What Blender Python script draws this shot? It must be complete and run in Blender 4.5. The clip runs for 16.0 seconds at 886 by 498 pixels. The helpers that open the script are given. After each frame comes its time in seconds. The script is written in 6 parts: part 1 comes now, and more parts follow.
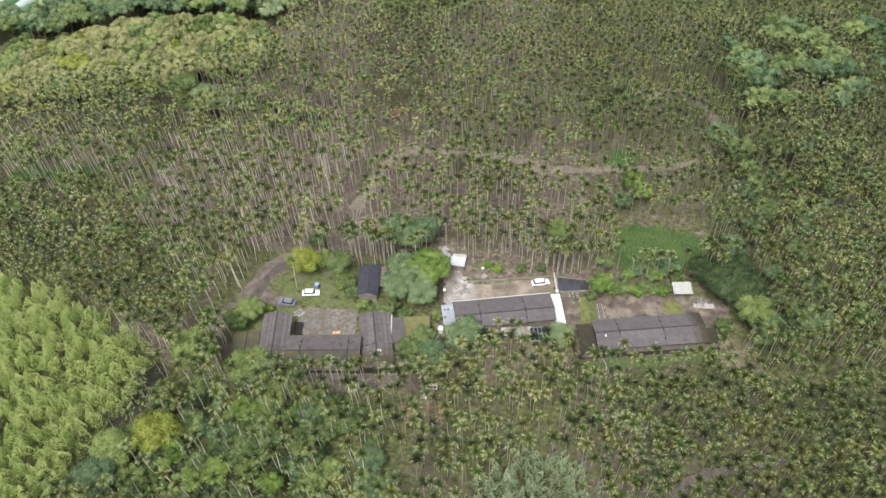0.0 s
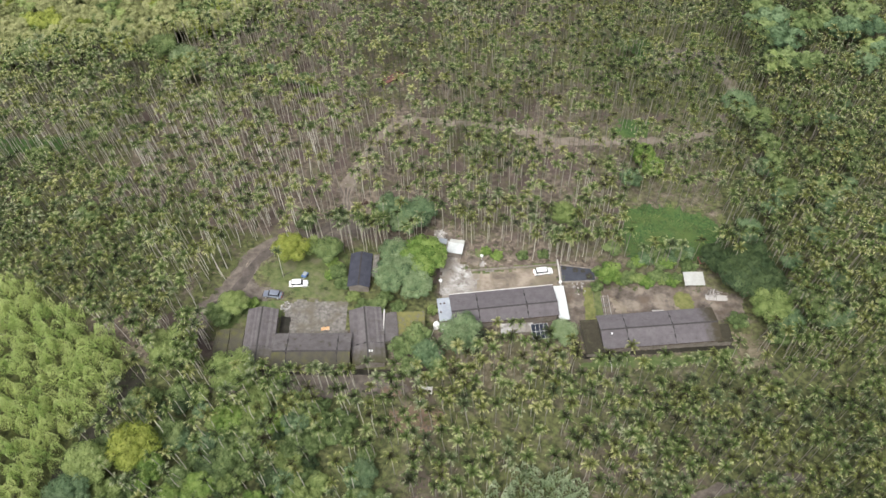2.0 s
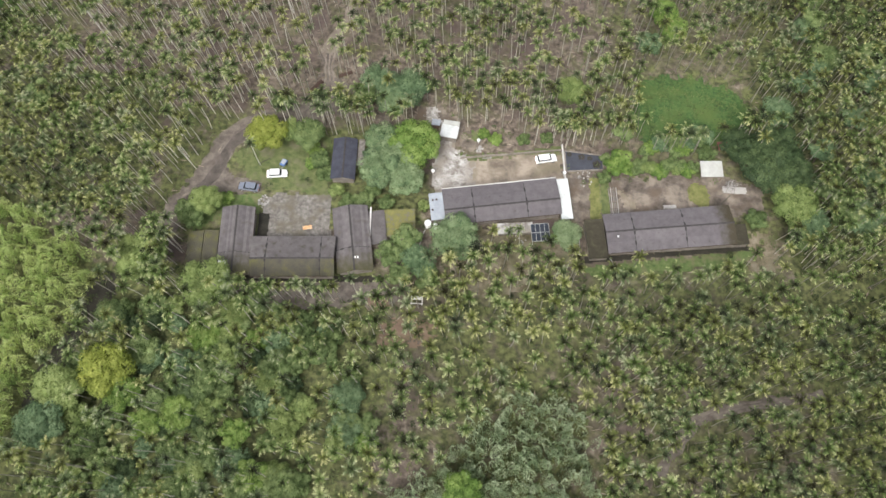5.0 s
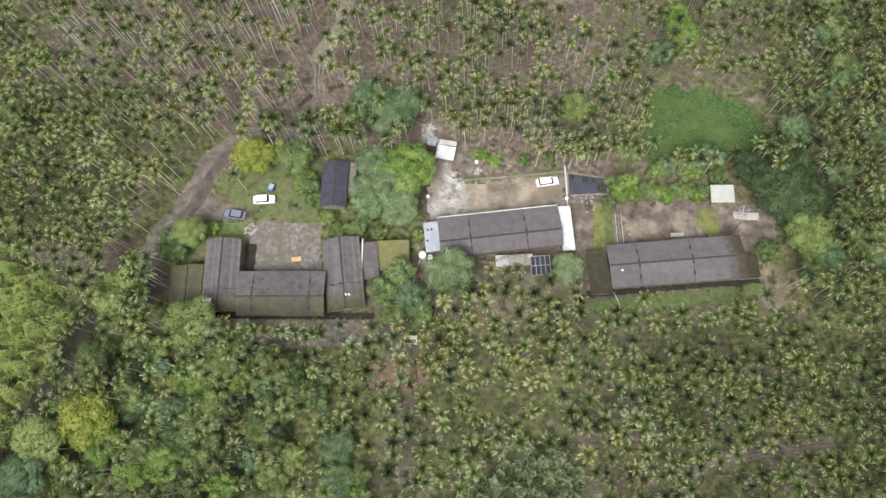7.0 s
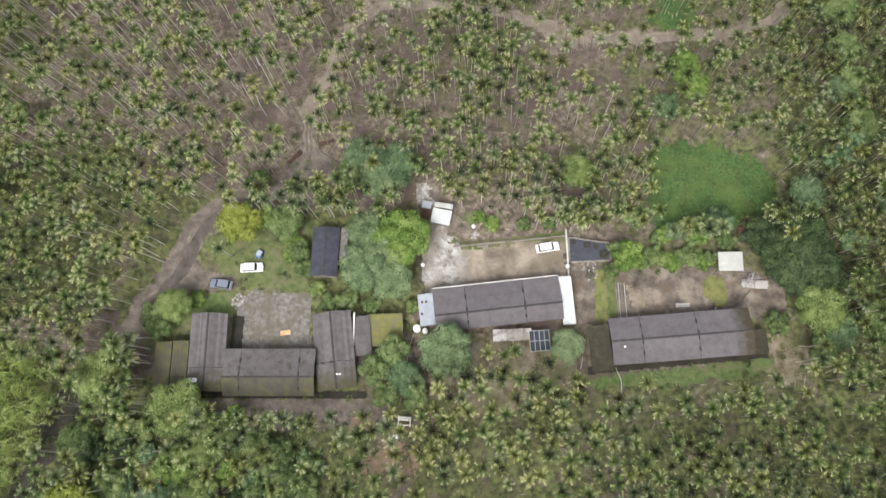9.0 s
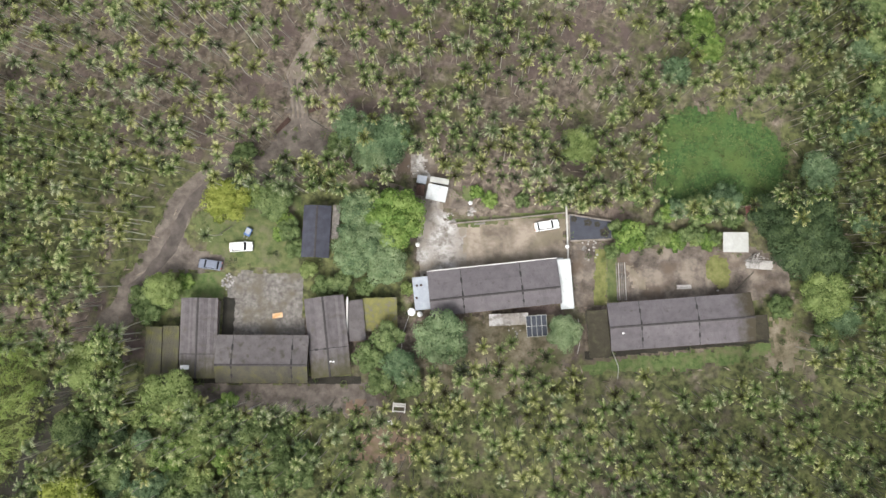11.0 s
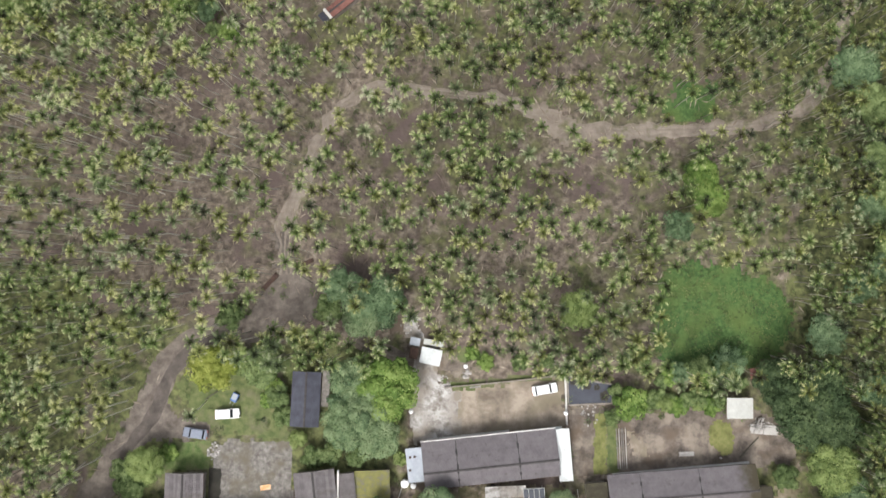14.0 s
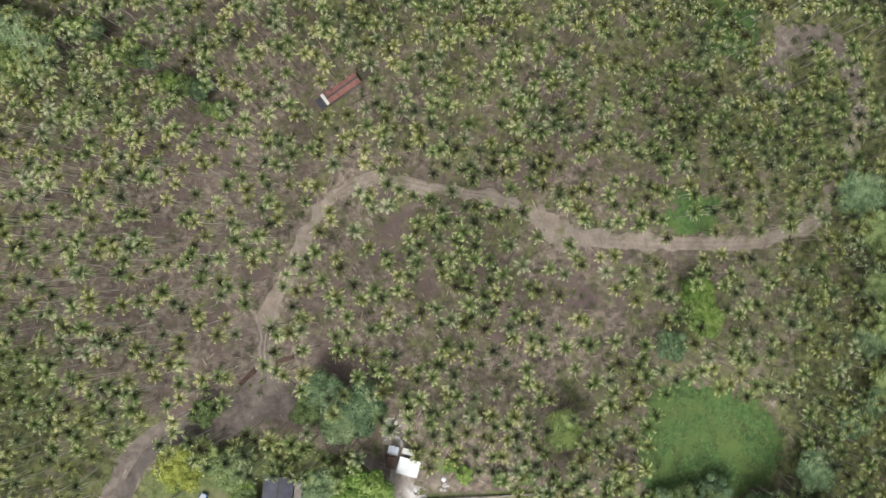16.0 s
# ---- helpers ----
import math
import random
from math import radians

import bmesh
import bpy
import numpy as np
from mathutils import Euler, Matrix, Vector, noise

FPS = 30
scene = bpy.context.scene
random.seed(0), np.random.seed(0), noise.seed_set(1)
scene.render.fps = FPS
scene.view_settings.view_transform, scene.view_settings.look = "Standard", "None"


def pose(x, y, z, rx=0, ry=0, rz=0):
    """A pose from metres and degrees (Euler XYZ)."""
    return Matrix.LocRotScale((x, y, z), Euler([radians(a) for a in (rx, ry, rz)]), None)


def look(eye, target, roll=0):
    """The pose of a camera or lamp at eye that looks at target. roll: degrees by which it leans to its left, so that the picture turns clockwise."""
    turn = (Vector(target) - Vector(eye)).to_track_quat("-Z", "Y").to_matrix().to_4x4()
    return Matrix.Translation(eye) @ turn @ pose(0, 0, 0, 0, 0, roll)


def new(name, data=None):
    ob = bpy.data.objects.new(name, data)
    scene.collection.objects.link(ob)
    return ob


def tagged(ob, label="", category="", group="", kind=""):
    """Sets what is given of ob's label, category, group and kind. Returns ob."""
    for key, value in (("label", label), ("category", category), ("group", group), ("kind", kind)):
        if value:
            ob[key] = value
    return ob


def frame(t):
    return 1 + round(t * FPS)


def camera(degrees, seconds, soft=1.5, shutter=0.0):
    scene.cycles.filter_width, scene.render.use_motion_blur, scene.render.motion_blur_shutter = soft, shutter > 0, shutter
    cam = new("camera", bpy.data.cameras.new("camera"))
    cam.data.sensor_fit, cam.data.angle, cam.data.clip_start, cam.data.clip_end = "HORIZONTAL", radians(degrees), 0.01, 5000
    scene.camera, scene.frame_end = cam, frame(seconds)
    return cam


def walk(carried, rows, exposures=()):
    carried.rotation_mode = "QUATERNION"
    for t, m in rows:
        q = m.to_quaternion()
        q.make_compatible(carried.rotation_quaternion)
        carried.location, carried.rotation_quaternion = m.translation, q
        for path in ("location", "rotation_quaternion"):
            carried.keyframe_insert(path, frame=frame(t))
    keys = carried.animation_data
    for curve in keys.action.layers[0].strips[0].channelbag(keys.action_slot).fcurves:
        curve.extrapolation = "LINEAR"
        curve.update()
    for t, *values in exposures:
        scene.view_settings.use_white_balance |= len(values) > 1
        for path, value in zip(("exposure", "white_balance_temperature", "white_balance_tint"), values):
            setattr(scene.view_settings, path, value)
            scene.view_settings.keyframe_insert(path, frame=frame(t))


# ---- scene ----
cam = camera(54.5, 16.0, soft=1.5, shutter=0.5)
# seconds, eye (m), turn (degrees)
PATH = [
    (0, 0.00, 0.00, 170.31, 43.04, 0.31, -0.33),
    (0.5, 0.33, 5.28, 170.24, 40.85, 0.31, -0.33),
    (1, 0.67, 10.56, 170.15, 38.73, 0.31, -0.31),
    (1.5, 1.02, 15.84, 170.00, 37.94, 0.34, -0.29),
    (2, 1.37, 21.02, 169.83, 38.03, 0.33, -0.21),
    (2.5, 1.69, 26.07, 169.70, 35.16, 0.32, -0.18),
    (3, 2.00, 31.13, 169.60, 29.86, 0.31, -0.19),
    (3.2, 2.14, 33.21, 169.54, 27.71, 0.34, -0.22),
    (5.3, 3.88, 55.82, 168.44, 22.89, 0.41, 0.06),
    (5.5, 4.08, 57.99, 168.35, 22.63, 0.47, 0.03),
    (6, 4.66, 63.49, 168.20, 21.48, 0.58, 0.07),
    (6.5, 5.27, 69.06, 168.10, 20.07, 0.70, 0.11),
    (7, 5.87, 74.71, 168.03, 18.62, 0.82, 0.13),
    (7.5, 6.41, 80.46, 167.97, 17.51, 0.93, 0.12),
    (8, 6.86, 86.29, 167.90, 16.78, 0.99, 0.15),
    (8.5, 7.24, 92.22, 167.78, 16.26, 1.05, 0.18),
    (9, 7.54, 98.22, 167.63, 15.84, 1.09, 0.17),
    (9.2, 7.63, 100.65, 167.55, 15.71, 1.09, 0.16),
    (11.3, 8.28, 126.28, 166.47, 5.59, 1.01, 0.34),
    (11.5, 8.31, 128.72, 166.27, 5.51, 0.99, 0.31),
    (12, 8.29, 134.74, 165.57, 6.60, 0.92, 0.18),
    (12.5, 8.14, 140.47, 165.11, 6.16, 0.83, 0.13),
    (13, 7.89, 145.82, 164.82, 5.71, 0.70, 0.18),
    (13.5, 7.64, 150.88, 164.49, 5.60, 0.58, 0.16),
    (14, 7.47, 155.81, 164.06, 5.67, 0.47, 0.21),
    (14.5, 7.36, 160.70, 163.53, 5.89, 0.37, 0.22),
    (15, 7.28, 165.58, 162.88, 6.08, 0.27, 0.23),
    (15.5, 7.18, 170.42, 162.02, 6.14, 0.03, 0.89),
    (16, 7.07, 175.23, 161.00, 5.86, -0.55, 3.75),
]
walk(cam, [(t, pose(x, y, z, a, b, c)) for t, x, y, z, a, b, c in PATH], [(0.0, 0.70, 6350, 9)])

# ---- world, sun ----
SUN_EL, SUN_AZ = radians(58), radians(200)
world = bpy.data.worlds.new("world")
scene.world = world
world.use_nodes = True
wt = world.node_tree
sky = wt.nodes.new("ShaderNodeTexSky")
sky.sky_type, sky.sun_disc, sky.sun_elevation, sky.sun_rotation = "NISHITA", False, SUN_EL, SUN_AZ
sky.air_density, sky.dust_density, sky.ozone_density = 1.0, 6.0, 1.0
grey = wt.nodes.new("ShaderNodeHueSaturation")
grey.inputs["Saturation"].default_value = 0.35
wt.links.new(sky.outputs[0], grey.inputs["Color"])
wt.links.new(grey.outputs[0], wt.nodes["Background"].inputs["Color"])
wt.nodes["Background"].inputs["Strength"].default_value = 0.135
sun = new("sun", bpy.data.lights.new("sun", "SUN"))
sun.data.energy, sun.data.angle, sun.data.color = 1.85, radians(20), (1.0, 0.97, 0.93)
sun.matrix_world = look((math.sin(SUN_AZ) * math.cos(SUN_EL) * 300, math.cos(SUN_AZ) * math.cos(SUN_EL) * 300, math.sin(SUN_EL) * 300), (0, 0, 0))


# ---- materials ----
def mat(name, stops, scale=2.0, rough=0.9, bump=0.0, bump_scale=20.0, attr=0.0, leaf=0.0, detail=6.0, wave=None, second=None, metal=0.0, rand=0.0, coords="Object", stain=None):
    """Noise colours through a ramp, a second larger noise, relief; attr mixes the 'tint' attribute in, rand the object's own random."""
    m = bpy.data.materials.new(name)
    m.use_nodes = True
    t = m.node_tree
    n, l = t.nodes, t.links
    out, bs = n["Material Output"], n["Principled BSDF"]
    bs.inputs["Roughness"].default_value, bs.inputs["Metallic"].default_value = rough, metal
    bs.inputs["Specular IOR Level"].default_value = 0.25
    co = n.new("ShaderNodeTexCoord").outputs[coords]
    no = n.new("ShaderNodeTexNoise")
    no.inputs["Scale"].default_value, no.inputs["Detail"].default_value, no.inputs["Roughness"].default_value = scale, detail, 0.65
    l.new(co, no.inputs["Vector"])
    fac = no.outputs["Fac"]

    def math_node(op, a, b):
        q = n.new("ShaderNodeMath")
        q.operation = op
        for k, v in enumerate((a, b)):
            if isinstance(v, (int, float)):
                q.inputs[k].default_value = v
            else:
                l.new(v, q.inputs[k])
        return q.outputs[0]
    if attr:
        at = n.new("ShaderNodeAttribute")
        at.attribute_name = "tint"
        solo = n.new("ShaderNodeAttribute")
        solo.attribute_name = "solo"
        own = math_node("MULTIPLY", math_node("SUBTRACT", n.new("ShaderNodeObjectInfo").outputs["Random"], 0.5), solo.outputs["Fac"])
        tint = math_node("ADD", at.outputs["Fac"], own)
        fac = math_node("ADD", math_node("MULTIPLY", fac, 1 - attr), math_node("MULTIPLY", tint, attr))
    if rand:
        fac = math_node("ADD", fac, math_node("MULTIPLY", math_node("SUBTRACT", n.new("ShaderNodeObjectInfo").outputs["Random"], 0.5), rand))
    ramp = n.new("ShaderNodeValToRGB")
    e = ramp.color_ramp.elements
    while len(e) < len(stops):
        e.new(0.5)
    for q, (p, c) in zip(e, stops):
        q.position, q.color = p, (*c, 1)
    l.new(fac, ramp.inputs[0])
    col = ramp.outputs[0]
    if second:
        sc2, lo, hi, c2 = second
        n2 = n.new("ShaderNodeTexNoise")
        n2.inputs["Scale"].default_value, n2.inputs["Detail"].default_value = sc2, 5
        l.new(co, n2.inputs["Vector"])
        mr = n.new("ShaderNodeMapRange")
        mr.inputs["From Min"].default_value, mr.inputs["From Max"].default_value = lo, hi
        l.new(n2.outputs["Fac"], mr.inputs["Value"])
        mx = n.new("ShaderNodeMix")
        mx.data_type = "RGBA"
        l.new(mr.outputs[0], mx.inputs["Factor"])
        l.new(col, mx.inputs["A"])
        mx.inputs["B"].default_value = (*c2, 1)
        col = mx.outputs["Result"]
    if stain:
        # dirt or moss that spreads from one end of the roof: axis, where it begins, where it is full, colour
        axis_name, lo, hi, c3 = stain
        sep = n.new("ShaderNodeSeparateXYZ")
        l.new(co, sep.inputs[0])
        n3 = n.new("ShaderNodeTexNoise")
        n3.inputs["Scale"].default_value, n3.inputs["Detail"].default_value = 0.9, 6
        l.new(co, n3.inputs["Vector"])
        mr3 = n.new("ShaderNodeMapRange")
        mr3.inputs["From Min"].default_value, mr3.inputs["From Max"].default_value = lo, hi
        l.new(math_node("ADD", sep.outputs[axis_name], math_node("MULTIPLY", math_node("SUBTRACT", n3.outputs["Fac"], 0.5), 5.0)), mr3.inputs["Value"])
        mx3 = n.new("ShaderNodeMix")
        mx3.data_type = "RGBA"
        l.new(mr3.outputs[0], mx3.inputs["Factor"])
        l.new(col, mx3.inputs["A"])
        mx3.inputs["B"].default_value = (*c3, 1)
        col = mx3.outputs["Result"]
    l.new(col, bs.inputs["Base Color"])
    if bump:
        nb = n.new("ShaderNodeTexNoise")
        nb.inputs["Scale"].default_value, nb.inputs["Detail"].default_value = bump_scale, 4
        l.new(co, nb.inputs["Vector"])
        h = nb.outputs["Fac"]
        if wave:
            wv = n.new("ShaderNodeTexWave")
            wv.bands_direction = wave[0]
            wv.inputs["Scale"].default_value = wave[1]
            l.new(co, wv.inputs["Vector"])
            h = math_node("ADD", h, wv.outputs["Fac"])
        bp = n.new("ShaderNodeBump")
        bp.inputs["Strength"].default_value, bp.inputs["Distance"].default_value = bump, 0.1
        l.new(h, bp.inputs["Height"])
        l.new(bp.outputs[0], bs.inputs["Normal"])
    if leaf:
        tr = n.new("ShaderNodeBsdfTranslucent")
        l.new(col, tr.inputs["Color"])
        ms = n.new("ShaderNodeMixShader")
        ms.inputs[0].default_value = leaf
        l.new(bs.outputs[0], ms.inputs[1])
        l.new(tr.outputs[0], ms.inputs[2])
        l.new(ms.outputs[0], out.inputs["Surface"])
    return m


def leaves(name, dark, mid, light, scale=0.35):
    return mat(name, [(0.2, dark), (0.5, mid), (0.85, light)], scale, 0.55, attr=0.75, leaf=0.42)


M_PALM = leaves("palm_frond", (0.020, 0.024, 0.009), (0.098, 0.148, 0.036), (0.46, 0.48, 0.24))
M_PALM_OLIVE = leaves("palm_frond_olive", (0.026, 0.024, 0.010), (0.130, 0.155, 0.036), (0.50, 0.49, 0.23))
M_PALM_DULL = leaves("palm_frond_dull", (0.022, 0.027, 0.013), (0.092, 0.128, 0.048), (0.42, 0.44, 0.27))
M_SHAFT = mat("palm_shaft", [(0.3, (0.10, 0.13, 0.05)), (0.7, (0.17, 0.19, 0.08))], 2)
M_TRUNK = mat("palm_trunk", [(0.1, (0.09, 0.085, 0.065)), (0.5, (0.40, 0.37, 0.31)), (0.85, (0.68, 0.65, 0.58))], 3, attr=0.85)
M_BARK = mat("bark", [(0.3, (0.10, 0.08, 0.06)), (0.7, (0.2, 0.17, 0.13))], 4, bump=0.4)
M_GREEN = leaves("leaf_green", (0.05, 0.08, 0.03), (0.135, 0.19, 0.068), (0.27, 0.335, 0.14))
M_DARK = leaves("leaf_dark", (0.02, 0.036, 0.016), (0.055, 0.088, 0.036), (0.12, 0.165, 0.07))
M_LIME = leaves("leaf_lime", (0.058, 0.108, 0.024), (0.15, 0.24, 0.052), (0.30, 0.39, 0.115))
M_YELLOW = leaves("leaf_yellow", (0.08, 0.105, 0.022), (0.20, 0.245, 0.042), (0.38, 0.41, 0.10))
M_GREY = leaves("leaf_greygreen", (0.08, 0.125, 0.06), (0.185, 0.262, 0.128), (0.34, 0.41, 0.225))
M_BLUE = leaves("leaf_bluegreen", (0.05, 0.09, 0.045), (0.125, 0.195, 0.095), (0.25, 0.335, 0.18))
M_OLIVE = leaves("leaf_olive", (0.09, 0.13, 0.04), (0.20, 0.265, 0.085), (0.35, 0.41, 0.16))
M_KHAKI = leaves("leaf_khaki", (0.14, 0.155, 0.06), (0.265, 0.28, 0.12), (0.41, 0.415, 0.20))
M_BAMBOO = leaves("leaf_bamboo", (0.20, 0.31, 0.11), (0.39, 0.50, 0.175), (0.59, 0.65, 0.29))
M_PLUME = leaves("leaf_plume", (0.16, 0.225, 0.12), (0.36, 0.45, 0.27), (0.55, 0.61, 0.43))
M_CULM = mat("bamboo_culm", [(0.3, (0.12, 0.14, 0.04)), (0.7, (0.2, 0.2, 0.08))], 2)
M_WEED = leaves("weed_leaf", (0.035, 0.05, 0.02), (0.10, 0.13, 0.046), (0.21, 0.225, 0.095))
M_LITTER = mat("dry_frond", [(0.3, (0.17, 0.13, 0.10)), (0.7, (0.33, 0.28, 0.22))], 2, attr=0.5)
M_GRASS = mat("grass", [(0.3, (0.022, 0.052, 0.016)), (0.48, (0.050, 0.096, 0.027)), (0.68, (0.10, 0.155, 0.05))], 1.3, bump=1.0, bump_scale=5, detail=9, second=(0.16, 0.48, 0.66, (0.082, 0.122, 0.034)))
M_LAWN = mat("lawn_grass", [(0.3, (0.055, 0.095, 0.026)), (0.5, (0.10, 0.138, 0.046)), (0.75, (0.165, 0.19, 0.082))], 1.1, bump=1.0, bump_scale=5, detail=9, second=(0.4, 0.5, 0.68, (0.15, 0.14, 0.075)))
M_YARDGRASS = mat("yard_grass", [(0.3, (0.055, 0.08, 0.026)), (0.5, (0.10, 0.12, 0.045)), (0.75, (0.17, 0.165, 0.08))], 0.8, bump=0.8, bump_scale=6, second=(0.25, 0.52, 0.72, (0.15, 0.13, 0.09)))
M_MOSSGRASS = mat("moss_grass", [(0.3, (0.085, 0.095, 0.032)), (0.5, (0.145, 0.15, 0.05)), (0.7, (0.20, 0.19, 0.085))], 0.8, bump=0.6, bump_scale=8)
M_GARDEN = mat("weedy_soil", [(0.34, (0.07, 0.065, 0.035)), (0.46, (0.14, 0.118, 0.075)), (0.58, (0.22, 0.185, 0.135)), (0.7, (0.3, 0.26, 0.2))], 0.5, bump=0.8, bump_scale=4, detail=10, second=(0.25, 0.5, 0.66, (0.09, 0.10, 0.04)))
M_SOIL = mat("yard_soil", [(0.34, (0.055, 0.045, 0.037)), (0.48, (0.128, 0.106, 0.087)), (0.62, (0.23, 0.192, 0.155))], 0.3, bump=0.5, bump_scale=4, detail=9, second=(0.2, 0.5, 0.66, (0.115, 0.088, 0.066)))
M_TAN = mat("yard_tan", [(0.34, (0.13, 0.106, 0.082)), (0.48, (0.21, 0.174, 0.136)), (0.62, (0.31, 0.262, 0.208))], 0.28, bump=0.4, bump_scale=4, detail=9, second=(0.2, 0.5, 0.68, (0.17, 0.145, 0.10)))
M_ROAD = mat("dirt_road", [(0.3, (0.15, 0.12, 0.098)), (0.5, (0.215, 0.18, 0.148)), (0.75, (0.31, 0.265, 0.22))], 0.4, bump=0.5, bump_scale=4, second=(0.5, 0.52, 0.72, (0.12, 0.115, 0.06)))
M_TRACK = mat("wet_track", [(0.3, (0.075, 0.062, 0.053)), (0.5, (0.136, 0.114, 0.096)), (0.7, (0.205, 0.174, 0.147))], 0.6, bump=0.5, bump_scale=4)
M_RUT = mat("damp_earth", [(0.3, (0.055, 0.046, 0.04)), (0.55, (0.095, 0.08, 0.07)), (0.8, (0.15, 0.128, 0.11))], 0.5, bump=0.5, bump_scale=4)
# stream-bed brown, also used for the imitated reflections on the pond
M_MUDBROWN = mat("dark_mud_brown", [(0.3, (0.016, 0.015, 0.011)), (0.7, (0.045, 0.04, 0.03))], 0.4, rough=0.7, bump=0.5)
M_RUST = mat("red_soil", [(0.3, (0.13, 0.088, 0.064)), (0.55, (0.205, 0.142, 0.103)), (0.75, (0.26, 0.19, 0.14))], 0.4, bump=0.5, bump_scale=4, second=(0.5, 0.5, 0.7, (0.12, 0.11, 0.05)))
M_CONC = mat("worn_concrete", [(0.36, (0.16, 0.14, 0.12)), (0.47, (0.27, 0.25, 0.228)), (0.58, (0.47, 0.45, 0.43))], 0.6, bump=0.3, detail=9, second=(0.3, 0.47, 0.6, (0.22, 0.19, 0.155)))
M_COURT = mat("courtyard_concrete", [(0.34, (0.095, 0.085, 0.075)), (0.50, (0.158, 0.144, 0.129)), (0.66, (0.235, 0.218, 0.198))], 1.2, bump=0.15, detail=10, second=(0.35, 0.5, 0.68, (0.125, 0.11, 0.082)))
M_ROOF = mat("grey_roof_sheet", [(0.3, (0.094, 0.084, 0.088)), (0.5, (0.115, 0.103, 0.108)), (0.75, (0.14, 0.127, 0.131))], 0.6, rough=0.8, bump=0.35, bump_scale=3, wave=("X", 2.2), second=(1.6, 0.58, 0.8, (0.068, 0.06, 0.056)), rand=0.2)
M_ROOFBROWN = mat("brown_grey_roof_sheet", [(0.33, (0.088, 0.078, 0.077)), (0.5, (0.110, 0.099, 0.098)), (0.7, (0.138, 0.125, 0.123))], 0.7, rough=0.8, bump=0.35, bump_scale=3, wave=("X", 2.2), second=(0.9, 0.55, 0.75, (0.062, 0.054, 0.042)), rand=0.22, detail=8)
M_ROOFWING = mat("wing_roof_sheet", [(0.33, (0.088, 0.078, 0.079)), (0.5, (0.114, 0.102, 0.103)), (0.7, (0.145, 0.131, 0.131))], 0.9, rough=0.8, bump=0.35, bump_scale=3, wave=("X", 2.2), second=(0.5, 0.55, 0.75, (0.075, 0.066, 0.056)), rand=0.3, detail=9, stain=("X", -2.6, -8.2, (0.066, 0.062, 0.022)))
M_ROOFEND = mat("stained_roof_sheet", [(0.3, (0.094, 0.084, 0.088)), (0.5, (0.115, 0.103, 0.108)), (0.75, (0.14, 0.127, 0.131))], 0.7, rough=0.8, bump=0.35, bump_scale=3, wave=("X", 2.2), second=(1.6, 0.58, 0.8, (0.068, 0.06, 0.056)), rand=0.2, detail=9, stain=("X", 9.6, 12.6, (0.05, 0.042, 0.026)))
M_ROOFMOSS = mat("mossy_roof_sheet", [(0.3, (0.06, 0.054, 0.048)), (0.52, (0.082, 0.076, 0.052)), (0.74, (0.115, 0.115, 0.035))], 0.5, bump=0.5, bump_scale=3, wave=("X", 2.2), rand=0.12, detail=9)
M_ROOFOLD = mat("rotten_dark_roof", [(0.3, (0.028, 0.024, 0.018)), (0.55, (0.045, 0.04, 0.026)), (0.75, (0.08, 0.075, 0.04))], 0.8, bump=0.6, bump_scale=3, detail=9)
M_SEAM = mat("dark_joint", [(0.3, (0.02, 0.019, 0.019)), (0.7, (0.045, 0.042, 0.042))], 2)
M_RIDGE = mat("ridge_shadow_sheet", [(0.3, (0.038, 0.034, 0.034)), (0.7, (0.07, 0.063, 0.062))], 1.2, bump=0.3)
M_ROOFDARK = mat("black_roof_sheet", [(0.3, (0.03, 0.031, 0.042)), (0.7, (0.06, 0.062, 0.08))], 0.6, rough=0.45, bump=0.2, wave=("X", 2.2))
M_MOSSROOF = mat("green_moss_roof", [(0.36, (0.13, 0.12, 0.09)), (0.5, (0.145, 0.14, 0.05)), (0.66, (0.18, 0.17, 0.06))], 0.9, bump=0.5, detail=9)
M_WHITEROOF = mat("white_metal_roof", [(0.3, (0.42, 0.435, 0.43)), (0.7, (0.58, 0.6, 0.59))], 0.6, rough=0.6, bump=0.2, wave=("X", 3), second=(1.5, 0.6, 0.8, (0.36, 0.34, 0.3)))
M_BLUEROOF = mat("pale_blue_metal_roof", [(0.3, (0.24, 0.26, 0.29)), (0.7, (0.36, 0.385, 0.42))], 0.6, rough=0.6, bump=0.2, wave=("X", 3))
M_SHEDROOF = mat("bleached_metal_roof", [(0.3, (0.32, 0.32, 0.295)), (0.7, (0.45, 0.45, 0.42))], 0.6, rough=0.6, bump=0.2, wave=("X", 3))
M_REDROOF = mat("rusty_red_roof", [(0.3, (0.11, 0.05, 0.042)), (0.6, (0.2, 0.095, 0.078)), (0.8, (0.29, 0.17, 0.14))], 0.8, bump=0.3, wave=("X", 3))
M_WALL = mat("grey_plaster", [(0.3, (0.14, 0.12, 0.10)), (0.7, (0.27, 0.24, 0.21))], 0.8, bump=0.3)
M_PALE = mat("pale_wall_plaster", [(0.3, (0.45, 0.43, 0.4)), (0.7, (0.65, 0.63, 0.6))], 0.8, bump=0.2)
M_WOOD = mat("weathered_wood", [(0.3, (0.12, 0.09, 0.06)), (0.7, (0.26, 0.2, 0.15))], 3, bump=0.4)
M_DARKWOOD = mat("dark_wood", [(0.3, (0.04, 0.025, 0.02)), (0.7, (0.09, 0.055, 0.042))], 3, bump=0.4)
M_WHITE = mat("white_paint", [(0.3, (0.7, 0.7, 0.69)), (0.7, (0.82, 0.82, 0.81))], 2, rough=0.35)
M_CARSILVER = mat("blue_grey_paint", [(0.3, (0.20, 0.22, 0.27)), (0.7, (0.26, 0.28, 0.33))], 2, rough=0.3, metal=0.4)
